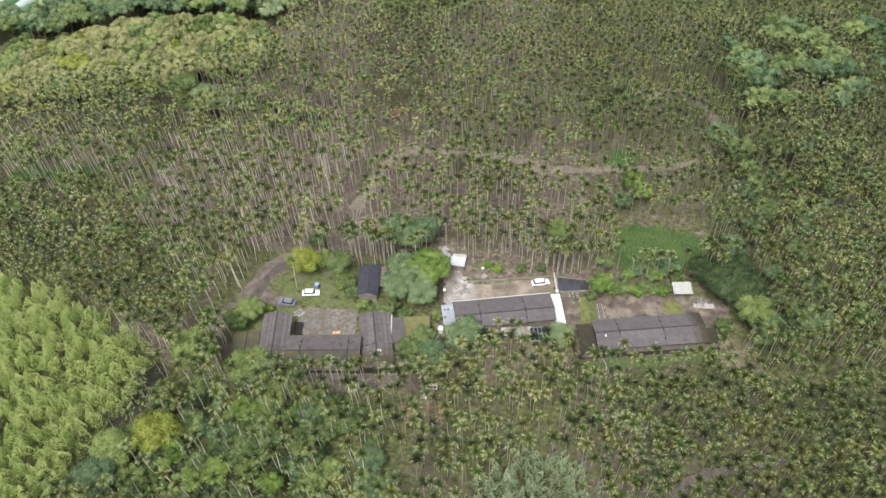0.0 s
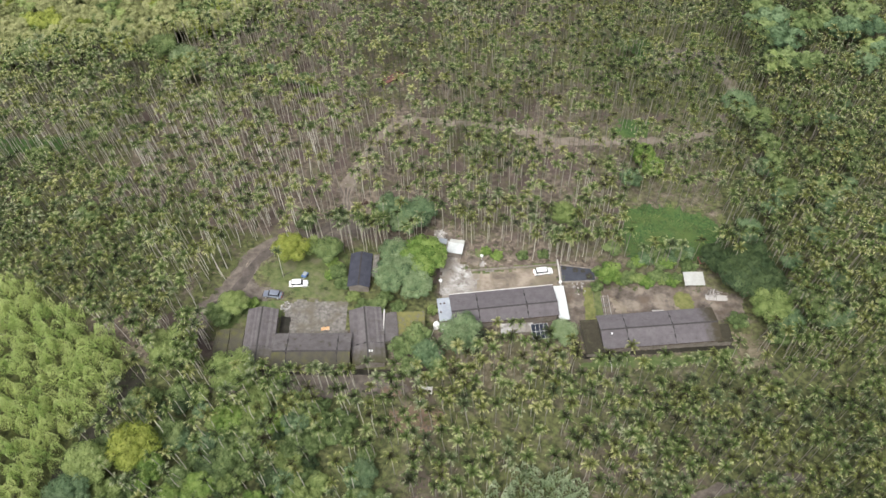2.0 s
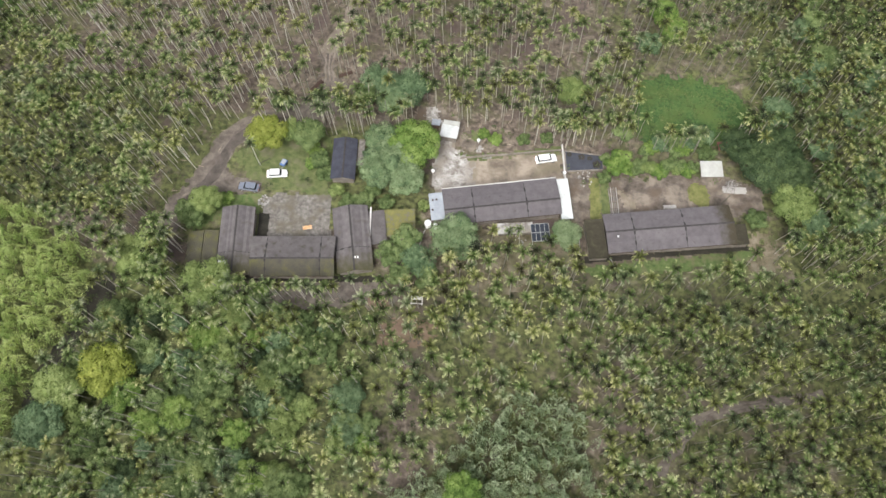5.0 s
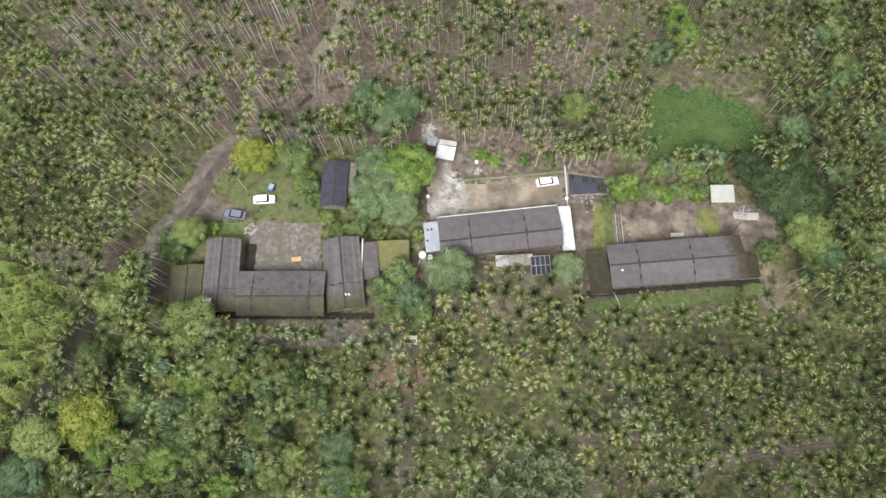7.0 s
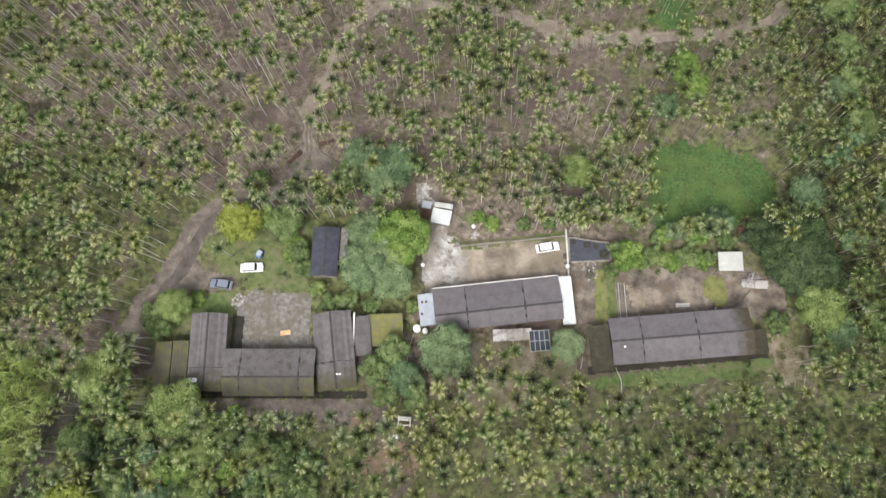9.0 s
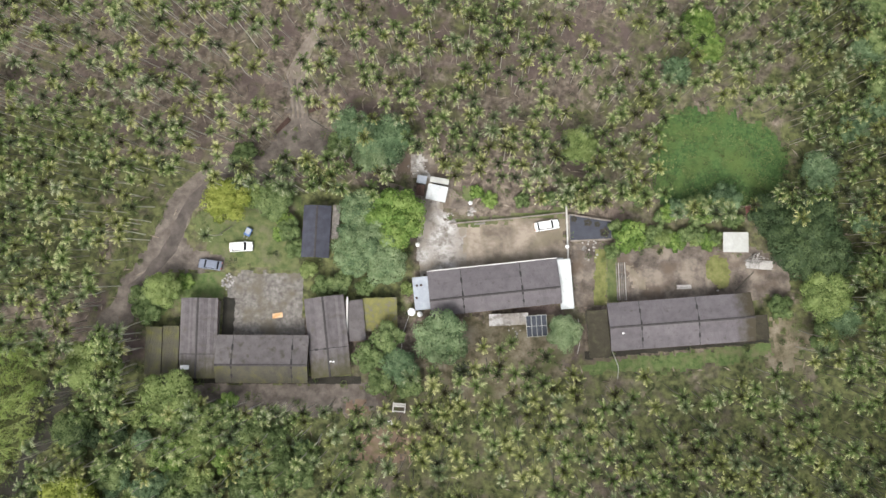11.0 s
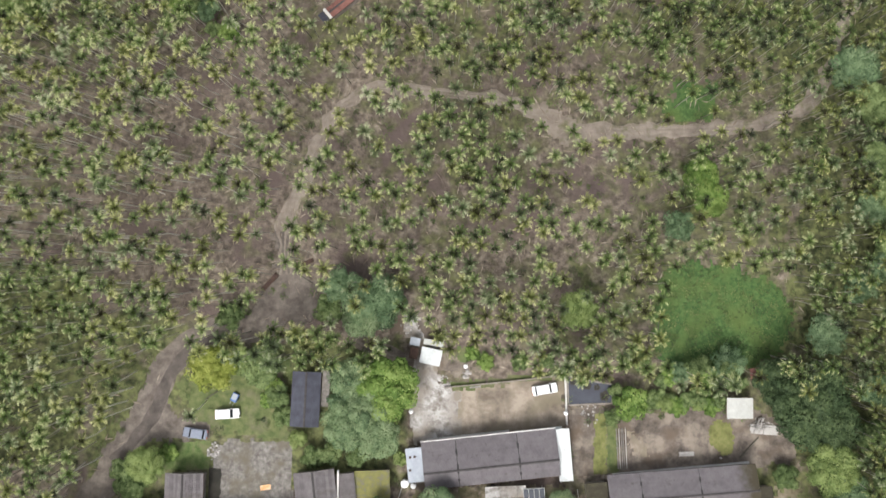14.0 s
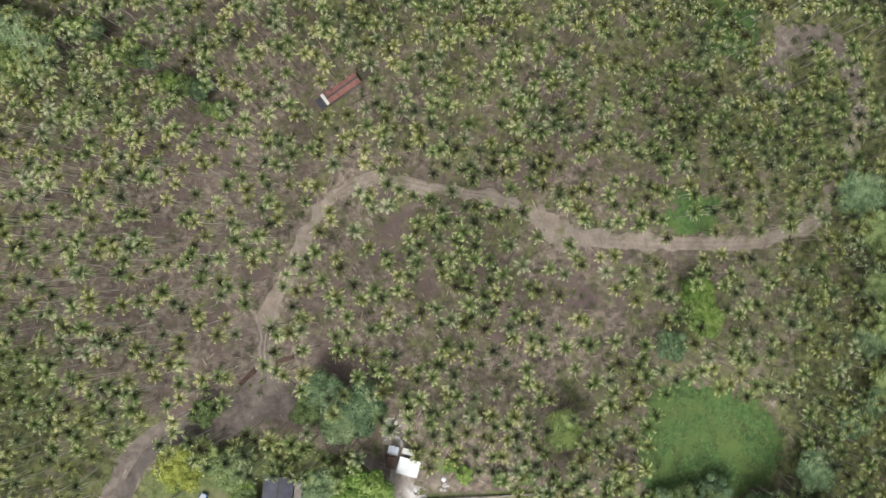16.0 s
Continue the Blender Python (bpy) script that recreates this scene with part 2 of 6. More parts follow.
M_GLASS = mat("tinted_glass", [(0.3, (0.012, 0.014, 0.016)), (0.7, (0.02, 0.022, 0.025))], 2, rough=0.12)
M_TYRE = mat("tyre", [(0.3, (0.015, 0.015, 0.015)), (0.7, (0.03, 0.03, 0.03))], 6)
M_LAMP = mat("lamp_lens", [(0.3, (0.5, 0.1, 0.06)), (0.7, (0.6, 0.14, 0.08))], 6, rough=0.3)
M_ORANGE = mat("orange_tarp", [(0.35, (0.55, 0.27, 0.10)), (0.5, (0.62, 0.38, 0.2)), (0.7, (0.6, 0.48, 0.36))], 1.2, bump=0.5)
M_BLUETARP = mat("blue_plastic", [(0.3, (0.05, 0.10, 0.26)), (0.7, (0.14, 0.22, 0.42))], 1.5)
M_WATER = mat("dark_pond_water", [(0.3, (0.048, 0.05, 0.062)), (0.7, (0.066, 0.07, 0.084))], 0.6, rough=0.04)
M_PANEL = mat("dark_panel", [(0.3, (0.02, 0.024, 0.035)), (0.7, (0.04, 0.046, 0.06))], 1.5, rough=0.25)
M_STONE = mat("pale_stone", [(0.3, (0.18, 0.168, 0.155)), (0.7, (0.40, 0.38, 0.355))], 1.5, bump=0.4, rand=0.5)
M_GREENHOUSE = mat("green_crop_rows", [(0.3, (0.05, 0.11, 0.05)), (0.7, (0.1, 0.19, 0.09))], 0.8, bump=0.5)
M_NET = mat("white_row_cover", [(0.3, (0.34, 0.42, 0.38)), (0.7, (0.5, 0.56, 0.52))], 0.8)
# forest floor: dry litter, with green undergrowth where the 'cover' attribute and a noise allow it
M_GROUND = mat("forest_floor", [(0.33, (0.042, 0.034, 0.026)), (0.45, (0.105, 0.084, 0.066)), (0.57, (0.18, 0.146, 0.115)), (0.70, (0.29, 0.243, 0.195))], 0.8, bump=0.9, bump_scale=2.5, detail=10, second=(0.11, 0.5, 0.66, (0.105, 0.078, 0.07)))


def green_floor(m):
    t = m.node_tree
    n, l = t.nodes, t.links
    bs = n["Principled BSDF"]
    old = bs.inputs["Base Color"].links[0].from_socket
    co = n.new("ShaderNodeTexCoord").outputs["Object"]
    no = n.new("ShaderNodeTexNoise")
    no.inputs["Scale"].default_value, no.inputs["Detail"].default_value = 0.3, 10
    l.new(co, no.inputs["Vector"])
    at = n.new("ShaderNodeAttribute")
    at.attribute_name = "cover"
    ad = n.new("ShaderNodeMath")
    ad.operation = "ADD"
    l.new(no.outputs["Fac"], ad.inputs[0])
    l.new(at.outputs["Fac"], ad.inputs[1])
    mr = n.new("ShaderNodeMapRange")
    mr.inputs["From Min"].default_value, mr.inputs["From Max"].default_value = 0.60, 0.86
    l.new(ad.outputs[0], mr.inputs["Value"])
    fine = n.new("ShaderNodeTexNoise")
    fine.inputs["Scale"].default_value, fine.inputs["Detail"].default_value = 0.9, 8
    l.new(co, fine.inputs["Vector"])
    ramp = n.new("ShaderNodeValToRGB")
    ramp.color_ramp.elements[0].position, ramp.color_ramp.elements[0].color = 0.36, (0.045, 0.05, 0.022, 1)
    ramp.color_ramp.elements[1].position, ramp.color_ramp.elements[1].color = 0.66, (0.15, 0.16, 0.064, 1)
    l.new(fine.outputs["Fac"], ramp.inputs[0])
    mx = n.new("ShaderNodeMix")
    mx.data_type = "RGBA"
    l.new(mr.outputs[0], mx.inputs["Factor"])
    l.new(old, mx.inputs["A"])
    l.new(ramp.outputs[0], mx.inputs["B"])
    l.new(mx.outputs["Result"], bs.inputs["Base Color"])


green_floor(M_GROUND)


# ---- geometry helpers ----
def part(name, bm, material, parent=None, label=""):
    me = bpy.data.meshes.new(name)
    bm.to_mesh(me)
    bm.free()
    me.materials.append(material)
    ob = new(name, me)
    if parent:
        ob.parent = parent
    return tagged(ob, label)


def box(bm, x0, y0, z0, x1, y1, z1, m=None):
    v = [bm.verts.new((x, y, z)) for x, y, z in ((x0, y0, z0), (x1, y0, z0), (x1, y1, z0), (x0, y1, z0), (x0, y0, z1), (x1, y0, z1), (x1, y1, z1), (x0, y1, z1))]
    for f in ((3, 2, 1, 0), (4, 5, 6, 7), (0, 1, 5, 4), (1, 2, 6, 5), (2, 3, 7, 6), (3, 0, 4, 7)):
        bm.faces.new([v[i] for i in f])
    if m:
        bmesh.ops.transform(bm, matrix=m, verts=v)
    return v


def boxes(*rows, m=None):
    bm = bmesh.new()
    for r in rows:
        box(bm, *r, m=m)
    return bm


def slab(bm, a, b, c, d, thick):
    """A sheet through four corners, in order round it, thick downwards."""
    top = [bm.verts.new(p) for p in (a, b, c, d)]
    low = [bm.verts.new((p[0], p[1], p[2] - thick)) for p in (a, b, c, d)]
    bm.faces.new(top)
    bm.faces.new(low[::-1])
    for i in range(4):
        j = (i + 1) % 4
        bm.faces.new((top[j], top[i], low[i], low[j]))


def rod(bm, a, b, r0, r1=None, sides=6):
    a, b = Vector(a), Vector(b)
    r1 = r0 if r1 is None else r1
    q = (b - a).to_track_quat("Z", "Y").to_matrix()
    rings = []
    for p, r in ((a, r0), (b, r1)):
        rings.append([bm.verts.new(p + q @ Vector((math.cos(k * math.tau / sides) * r, math.sin(k * math.tau / sides) * r, 0))) for k in range(sides)])
    for k in range(sides):
        j = (k + 1) % sides
        bm.faces.new((rings[0][k], rings[0][j], rings[1][j], rings[1][k]))
    bm.faces.new(rings[1])
    bm.faces.new(rings[0][::-1])


def lump(bm, c, r, seed, flat=0.6):
    v = bmesh.ops.create_icosphere(bm, subdivisions=1, radius=r)["verts"]
    for q in v:
        q.co *= 1 + 0.35 * noise.noise(q.co * 3 / r + Vector((seed, seed * 1.7, 0)))
        q.co.z *= flat
        q.co += Vector(c)


def thing(name, m, label, category, group="", kind=""):
    ob = new(name)
    ob.matrix_world = m
    return tagged(ob, label, category, group, kind)


# ---- the lie of the land: a slope that falls away ahead ----
FALL_X, FALL_Y = -0.0293, -0.0997


def ground(x, y):
    """Height of the ground (m)."""
    u, v = 400 * math.tanh((x - 15.4) / 400), 400 * math.tanh((y - 154.7) / 400)
    return FALL_X * u + FALL_Y * v + 0.35 * noise.noise((x / 31, y / 31, 0.3))


def inside(x, y, poly):
    hit, j = False, len(poly) - 1
    for i in range(len(poly)):
        (xi, yi), (xj, yj) = poly[i], poly[j]
        if (yi > y) != (yj > y) and x < (xj - xi) * (y - yi) / (yj - yi) + xi:
            hit = not hit
        j = i
    return hit


def near_line(x, y, line):
    best = 1e9
    for (ax, ay), (bx, by) in zip(line, line[1:]):
        dx, dy = bx - ax, by - ay
        k = max(0, min(1, ((x - ax) * dx + (y - ay) * dy) / (dx * dx + dy * dy)))
        best = min(best, math.hypot(x - ax - k * dx, y - ay - k * dy))
    return best


BAMBOO = [(-135, 150), (-104, 141), (-93, 137), (-80, 129), (-69, 121.5), (-66.5, 113), (-70, 105), (-73.6, 99), (-75, 90), (-78, 80), (-85, 66), (-135, 60)]
WOODS_YELLOW = [(-170, 240), (-144, 262), (-121, 273), (-98, 280), (-70, 279), (-57, 262), (-64, 249), (-87, 238), (-112, 230), (-142, 219)]
WOODS_SW = [(-65, 112), (-50, 111), (-30, 109), (-14, 104), (-10, 92), (-12, 76), (-28, 72), (-38, 62), (-72, 62), (-74, 86), (-66, 100)]
GROVE_GREY = [(-34, 56), (-26, 69), (-8, 72), (1, 78), (10, 87), (19, 92), (27.5, 90), (29.5, 80), (29, 56)]
FIELD = [(49, 168.5), (55, 170.5), (64, 168.5), (71.5, 165), (74, 159.5), (71, 153), (63.5, 149.5), (48, 149.5), (45.7, 154), (46.5, 161)]
YARDS = [(-50.5, 128), (-50.5, 112.5), (-10, 112.5), (-2, 120), (30, 120), (34, 117.5), (68, 119), (70, 126), (76, 133), (72, 141), (64, 147), (56, 148), (38, 149), (29, 149), (9, 147), (6, 156), (-3, 162), (-4, 150), (-22, 152), (-40, 153), (-45, 152), (-49, 141), (-53, 134)]
ROAD_WEST = [(-60, 122), (-58.5, 124.8), (-55.7, 128.4), (-53.3, 133.0), (-50.2, 137.2), (-48.1, 142.5), (-46.2, 148.4), (-42.7, 152.9), (-38.1, 155.6), (-33.2, 156.6), (-30.0, 157.2), (-25.3, 159.9)]
ROAD_NORTH = [(-23.8, 167.2), (-24.4, 171.8), (-23.8, 178.7), (-21.2, 186.4), (-18.3, 194.0), (-15.8, 198.8), (-12.4, 202.6), (-7.8, 204.7), (-1.4, 204.8), (5.2, 204.0), (13.0, 203.5), (18.6, 202.6), (24.2, 200.2), (29.9, 197.6), (35.4, 196.5), (43.2, 196.3), (53.2, 196.6), (63.3, 197.2), (72.2, 198.9), (79.1, 201.9), (83.8, 207.9), (87.2, 215.2), (91, 228)]
STREAM = [(-76, 88), (-73.2, 95), (-71, 99), (-69.4, 104), (-67.8, 110), (-65, 117)]
DENSE = [(-135, 176), (-122, 177), (-109, 180), (-96, 183), (-88, 175), (-82, 166), (-73, 154), (-64, 143), (-62, 133), (-68, 126), (-78, 129.5), (-94, 137), (-135, 150)]
TRACK_SE = [(42, 76), (47, 83), (51, 86.5), (56, 88.5), (64, 90.2), (76, 91.5)]
GAPS = [((-104, 180), 8), ((-75, 160), 4), ((-52, 212), 6), ((20, 186), 4)]


# ---- ground ----
def axis(lo, hi, step, far):
    inner = list(np.arange(lo, hi + 0.1, step))
    outer = [far * k ** 2.2 for k in (0.12, 0.25, 0.45, 0.7, 1.0)]
    return [lo - d for d in reversed(outer)] + inner + [hi + d for d in outer]


def cover(x, y):
    """How far green undergrowth hides the litter, 0 to 1."""
    c = 0.10
    c += (0.05 if y < 118 else 0.12 if y > 160 else 0.2) * max(0, min(1, (x - 30) / 30)) + (0.15 if x > 75 else 0)
    if -55 < x < -25 and y > 150:
        c -= 0.10
    if x < -85 and y > 172:
        c += 0.16
    if y > 150:
        c += 0.03
    if y < 118:
        c += 0.12 + 0.30 * max(0, min(1, (-4 - x) / 12)) + (0.08 if x > 42 else 0)
    if y > 210:
        c += 0.08
    c += 0.13 * noise.noise((x / 23, y / 23, 12.0))
    if y < 117:
        c += 0.1 * max(0, min(1, (x + 2) / 6)) * max(0, min(1, (32 - x) / 8))
    wx, wy = x + 7 * noise.noise((x / 9, y / 9, 3.3)), y + 7 * noise.noise((x / 9, y / 9, 5.5))
    if inside(x, y, BAMBOO) or inside(x, y, WOODS_YELLOW) or inside(wx, wy, WOODS_SW):
        c += 0.3
    if x < -60 and 130 < y < 170:
        c += 0.3
    if -26 < x < 0 and 129 < y < 153:
        c += 0.35
    if -58 < x < -26 and 124 < y < 158:
        c += 0.25
    return c


def build_ground():
    xs, ys = axis(-200, 210, 2.5, 3800), axis(50, 345, 2.5, 3800)
    verts = [(x, y, ground(x, y)) for y in ys for x in xs]
    w = len(xs)
    faces = [(j * w + i, j * w + i + 1, (j + 1) * w + i + 1, (j + 1) * w + i) for j in range(len(ys) - 1) for i in range(w - 1)]
    me = bpy.data.meshes.new("ground")
    me.from_pydata(verts, [], faces)
    at = me.attributes.new("cover", "FLOAT", "POINT")
    at.data.foreach_set("value", [cover(v[0], v[1]) if abs(v[0]) < 260 and 58 < v[1] < 420 else 0.3 for v in verts])
    me.materials.append(M_GROUND)
    for p in me.polygons:
        p.use_smooth = True
    tagged(new("ground", me), "sloping plantation floor of dry leaf litter and weeds", "ground", kind="structure")


def sheet(name, poly, lift, material, label, category, step=0.6, ragged=0.5, kind="structure"):
    """A thin patch of another surface on the ground, with an uneven rim: a fine grid cut to the outline."""
    x0, x1 = min(p[0] for p in poly), max(p[0] for p in poly)
    y0, y1 = min(p[1] for p in poly), max(p[1] for p in poly)
    nx, ny = max(2, int((x1 - x0) / step)), max(2, int((y1 - y0) / step))
    bm = bmesh.new()
    grid = {}

    def vert(i, j):
        if (i, j) not in grid:
            x, y = x0 + (x1 - x0) * i / nx, y0 + (y1 - y0) * j / ny
            x += 0.55 * step * noise.noise((x * 1.9, y * 1.9, 2.2))
            y += 0.55 * step * noise.noise((x * 1.9, y * 1.9, 8.8))
            grid[i, j] = bm.verts.new((x, y, ground(x, y) + lift))
        return grid[i, j]
    for i in range(nx):
        for j in range(ny):
            x, y = x0 + (x1 - x0) * (i + 0.5) / nx, y0 + (y1 - y0) * (j + 0.5) / ny
            d = (noise.noise((x * 0.6, y * 0.6, 7.1)) + 0.6 * noise.noise((x * 2.1, y * 2.1, 1.1))) * ragged, (noise.noise((x * 0.6, y * 0.6, 3.7)) + 0.6 * noise.noise((x * 2.1, y * 2.1, 6.1))) * ragged
            if inside(x + d[0], y + d[1], poly):
                bm.faces.new((vert(i, j), vert(i + 1, j), vert(i + 1, j + 1), vert(i, j + 1)))
    ob = part(name, bm, material)
    return tagged(ob, label, category, kind=kind)


def spline(line, step):
    pts = [Vector(p) for p in line]
    out = []
    for i in range(len(pts) - 1):
        p0, p1, p2, p3 = pts[max(i - 1, 0)], pts[i], pts[i + 1], pts[min(i + 2, len(pts) - 1)]
        k = max(1, int((p2 - p1).length / step))
        for q in range(k):
            t = q / k
            out.append(0.5 * (2 * p1 + (p2 - p0) * t + (2 * p0 - 5 * p1 + 4 * p2 - p3) * t * t + (3 * p1 - p0 - 3 * p2 + p3) * t ** 3))
    out.append(pts[-1])
    return out


def ribbon(name, line, width, lift, material, label, category, ragged=0.5, rut=0.05):
    """A track along a line: seven points across, two sunken wheel ruts, ragged edges."""
    bm = bmesh.new()
    pts = spline(line, 1.0)
    rows = []
    for i, p in enumerate(pts):
        d = (pts[min(i + 1, len(pts) - 1)] - pts[max(i - 1, 0)]).normalized()
        side = Vector((-d.y, d.x))
        row = []
        for k in range(7):
            s = (k - 3) / 3
            w = width / 2 * (1 + ragged * noise.noise((p.x * 0.35, p.y * 0.35, 1.0 if s < 0 else 5.0)))
            q = p + side * (s * w)
            row.append(bm.verts.new((q.x, q.y, ground(q.x, q.y) + lift - (rut if k in (2, 4) else 0) - (0.03 if k in (0, 6) else 0))))
        rows.append(row)
    for a, b in zip(rows, rows[1:]):
        for k in range(6):
            bm.faces.new((a[k], a[k + 1], b[k + 1], b[k]))
    bmesh.ops.recalc_face_normals(bm, faces=bm.faces)
    return tagged(part(name, bm, material), label, category, kind="structure")


build_ground()
ribbon("road_west", ROAD_WEST, 5.4, 0.09, M_TRACK, "rutted bare dirt road curving past the farmhouses", "road", ragged=0.35)
ribbon("road_rut", [(-53.6, 132.2), (-49.0, 138.2), (-46.9, 142.0), (-44.6, 148.4), (-41.0, 152.6), (-36.0, 155.2), (-31.8, 156.0)], 2.3, 0.12, M_RUT, "damp dark middle of the dirt road", "road", ragged=0.5, rut=0.02)
ribbon("road_north", ROAD_NORTH, 2.7, 0.09, M_ROAD, "narrow pale dirt track winding through the palms", "road", ragged=1.1)
sheet("track_bend", [(23, 200.5), (30, 193), (37, 194.5), (37, 197.5), (32, 198.5), (26, 202.5)], 0.08, M_ROAD, "bare widened bend of the dirt track", "road", ragged=1.0, step=0.4)
ribbon("track_east", TRACK_SE, 2.2, 0.09, M_TRACK, "short dark dirt track between palms", "road", ragged=0.8)
sheet("road_junction", [(-29.2, 161.2), (-28.2, 164.6), (-25.9, 167.6), (-25.7, 172.4), (-28.6, 175.2), (-22.0, 175.6), (-23.2, 172.6), (-22.4, 167.8), (-19.3, 166.4), (-15.6, 163.3), (-15.2, 159.6), (-21, 157.6), (-27.6, 157.6)], 0.07, M_TRACK, "bare trodden earth where the tracks meet", "road", ragged=1.2)
sheet("parking_earth", [(-54.6, 136.4), (-51.2, 142.0), (-48.6, 147.2), (-45.6, 147.6), (-43.8, 141.0), (-36.8, 139.2), (-36.8, 136.9), (-44, 136.4), (-49, 136.0)], 0.06, M_TRACK, "bare earth parking area beside the farmhouse", "ground", ragged=1.0)
ribbon("path_hut", [(-15.5, 159.2), (-11.8, 156.4), (-8.5, 153.8), (-3.7, 152.1), (1.6, 150.5)], 2.6, 0.08, M_SOIL, "dark earth path between the junction and hut", "path", ragged=0.8)
sheet("lawn_west", [(-44, 147), (-31, 153), (-22, 151), (-22, 136), (-33, 137.5), (-40, 140)], 0.05, M_YARDGRASS, "short patchy grass around parked cars", "lawn", ragged=1.0)
sheet("lawn_corner", [(-50, 131), (-44, 136), (-36.5, 136), (-36.6, 131.2), (-44, 131), (-50, 126)], 0.05, M_LAWN, "bright green grass beside a roof", "lawn")
sheet("courtyard", [(-35.6, 124.2), (-35.9, 134.6), (-33, 136.6), (-21.6, 135.6), (-20.9, 124.2)], 0.10, M_COURT, "weathered grey concrete courtyard with stains", "courtyard", ragged=0.25)
sheet("concrete_yard", [(1.2, 152), (4.9, 150.2), (5.6, 146.8), (9.6, 145.4), (9.2, 136.2), (0.7, 135.4), (0.1, 142), (0.4, 149)], 0.10, M_CONC, "patchy pale concrete yard with dark stains", "yard", ragged=0.7)
sheet("yard_tan", [(8.6, 145.4), (29.0, 147.8), (28.7, 138.4), (8.6, 136)], 0.06, M_TAN, "raked tan earth yard with faint tyre marks", "yard", ragged=0.8)
sheet("yard_verge", [(5, 147.6), (9, 146.6), (29, 149.5), (29, 147.4), (9, 145)], 0.05, M_YARDGRASS, "weedy verge along the yard wall", "lawn", ragged=0.6)
sheet("yard_brown", [(39.3, 141), (62, 142.5), (72.5, 138.8), (72, 132.5), (52, 130), (39.3, 129.5)], 0.06, M_SOIL, "brown bare soil yard with damp patches", "yard", ragged=1.0)
sheet("tan_patch", [(40.7, 137.6), (44.1, 138.0), (44.6, 135.8), (43.1, 133.7), (40.4, 133.3)], 0.085, M_TAN, "pale dry patch of the brown yard", "yard", ragged=2.4, step=0.3)
sheet("moss_strip", [(34.3, 141.2), (36.7, 141.2), (36.5, 130.2), (34.0, 130.2)], 0.07, M_MOSSGRASS, "strip of yellow-green mossy ground", "lawn", ragged=0.45, step=0.25)
sheet("moss_strip_east", [(36.8, 141.0), (38.7, 141.0), (38.5, 130.6), (36.5, 130.4)], 0.065, M_YARDGRASS, "faded patchy grass beside timber rails", "lawn", ragged=0.4, step=0.25)
sheet("side_yard", [(29.4, 142.4), (39, 142.4), (39, 130), (30.2, 130)], 0.05, M_SOIL, "weedy ground beside a white roof", "lawn", ragged=0.5)
sheet("grass_patch", [(55.8, 139.4), (58.5, 140.4), (60.7, 138.6), (60, 134.2), (57.6, 133.6), (56, 136)], 0.10, M_MOSSGRASS, "round patch of yellow grass in bare soil", "lawn", ragged=0.9, step=0.25)
sheet("grass_verge", [(31, 118.8), (35, 119.6), (67, 123.2), (68, 121.2), (50, 118.2), (33, 117.2)], 0.05, M_LAWN, "green grass strip behind a long roof", "lawn", ragged=1.0)
sheet("meadow", FIELD, 0.12, M_GRASS, "lush green overgrown meadow among palms", "field", ragged=1.6)
sheet("red_soil_patch", [(-10.4, 105.2), (-8.6, 107.0), (-4.2, 106.6), (-0.7, 107.4), (1.5, 103.6), (-1.8, 101.8), (-4.8, 101.0), (-10.6, 101.6)], 0.06, M_RUST, "reddish bare soil patch among weeds", "ground", ragged=2.6, step=0.4)
sheet("red_soil_patch_west", [(-13.5, 111.6), (-11.2, 109), (-7.6, 110), (-9.9, 112.4)], 0.06, M_RUST, "reddish bare soil patch among weeds", "ground", ragged=1.4, step=0.4)
sheet("back_yard_soil", [(-50, 115.5), (-10, 115.5), (-6, 111), (-20, 109), (-36, 110), (-50, 111)], 0.05, M_TRACK, "trodden dark soil behind the farmhouse", "ground", ragged=1.5)
sheet("garden_soil", [(0, 127), (30, 128.5), (30, 119), (16, 112), (2, 113)], 0.05, M_GARDEN, "sparse weedy garden ground", "ground", ragged=2.0)
ribbon("stream_bed", STREAM, 5.0, 0.06, M_MUDBROWN, "dark muddy stream bed beside bamboo", "stream", ragged=0.8, rut=0.0)
sheet("hut_earth", [(-4, 155.8), (1.4, 155.4), (1.6, 150.4), (8.5, 147.8), (13, 149.5), (7, 152.6), (7, 156.5), (2, 160), (-3, 160)], 0.05, M_SOIL, "bare reddish earth around a small hut", "yard", ragged=0.9)
sheet("hut_grass", [(8.4, 153.6), (14.1, 153), (14.8, 150.6), (8.9, 150.9)], 0.07, M_LAWN, "bright green grass patch beside the hut", "lawn", ragged=0.9, step=0.4)
sheet("hut_slab", [(-1.8, 160), (1.2, 160), (2.4, 154.6), (-0.6, 154.8)], 0.12, M_CONC, "pale cracked concrete slab beside a hut", "yard", ragged=0.8, step=0.5)
sheet("side_path", [(67.5, 126.5), (73.5, 128.2), (75.5, 124), (71, 118), (66, 118.5)], 0.05, M_GARDEN, "bare earth path beside the long house", "ground", ragged=2.2)
sheet("bare_loop", [(70, 228), (69, 238), (74, 244), (83, 245), (90, 240), (92, 228), (89, 227), (86, 236), (80, 239), (75, 236), (76, 229)], 0.06, M_TRACK, "bare dirt loop where the track ends among palms", "ground", ragged=1.4)
sheet("passage", [(-36.5, 123.9), (-34.5, 123.9), (-34.3, 131.4), (-36.5, 131.4)], 0.14, M_MUDBROWN, "dark strip beside the courtyard", "ground", ragged=0.3)
sheet("clearing", [(50, 198.6), (60.5, 198.4), (61.5, 206), (53, 207.5)], 0.06, M_GRASS, "small green clearing beside the track", "field", ragged=2.0)
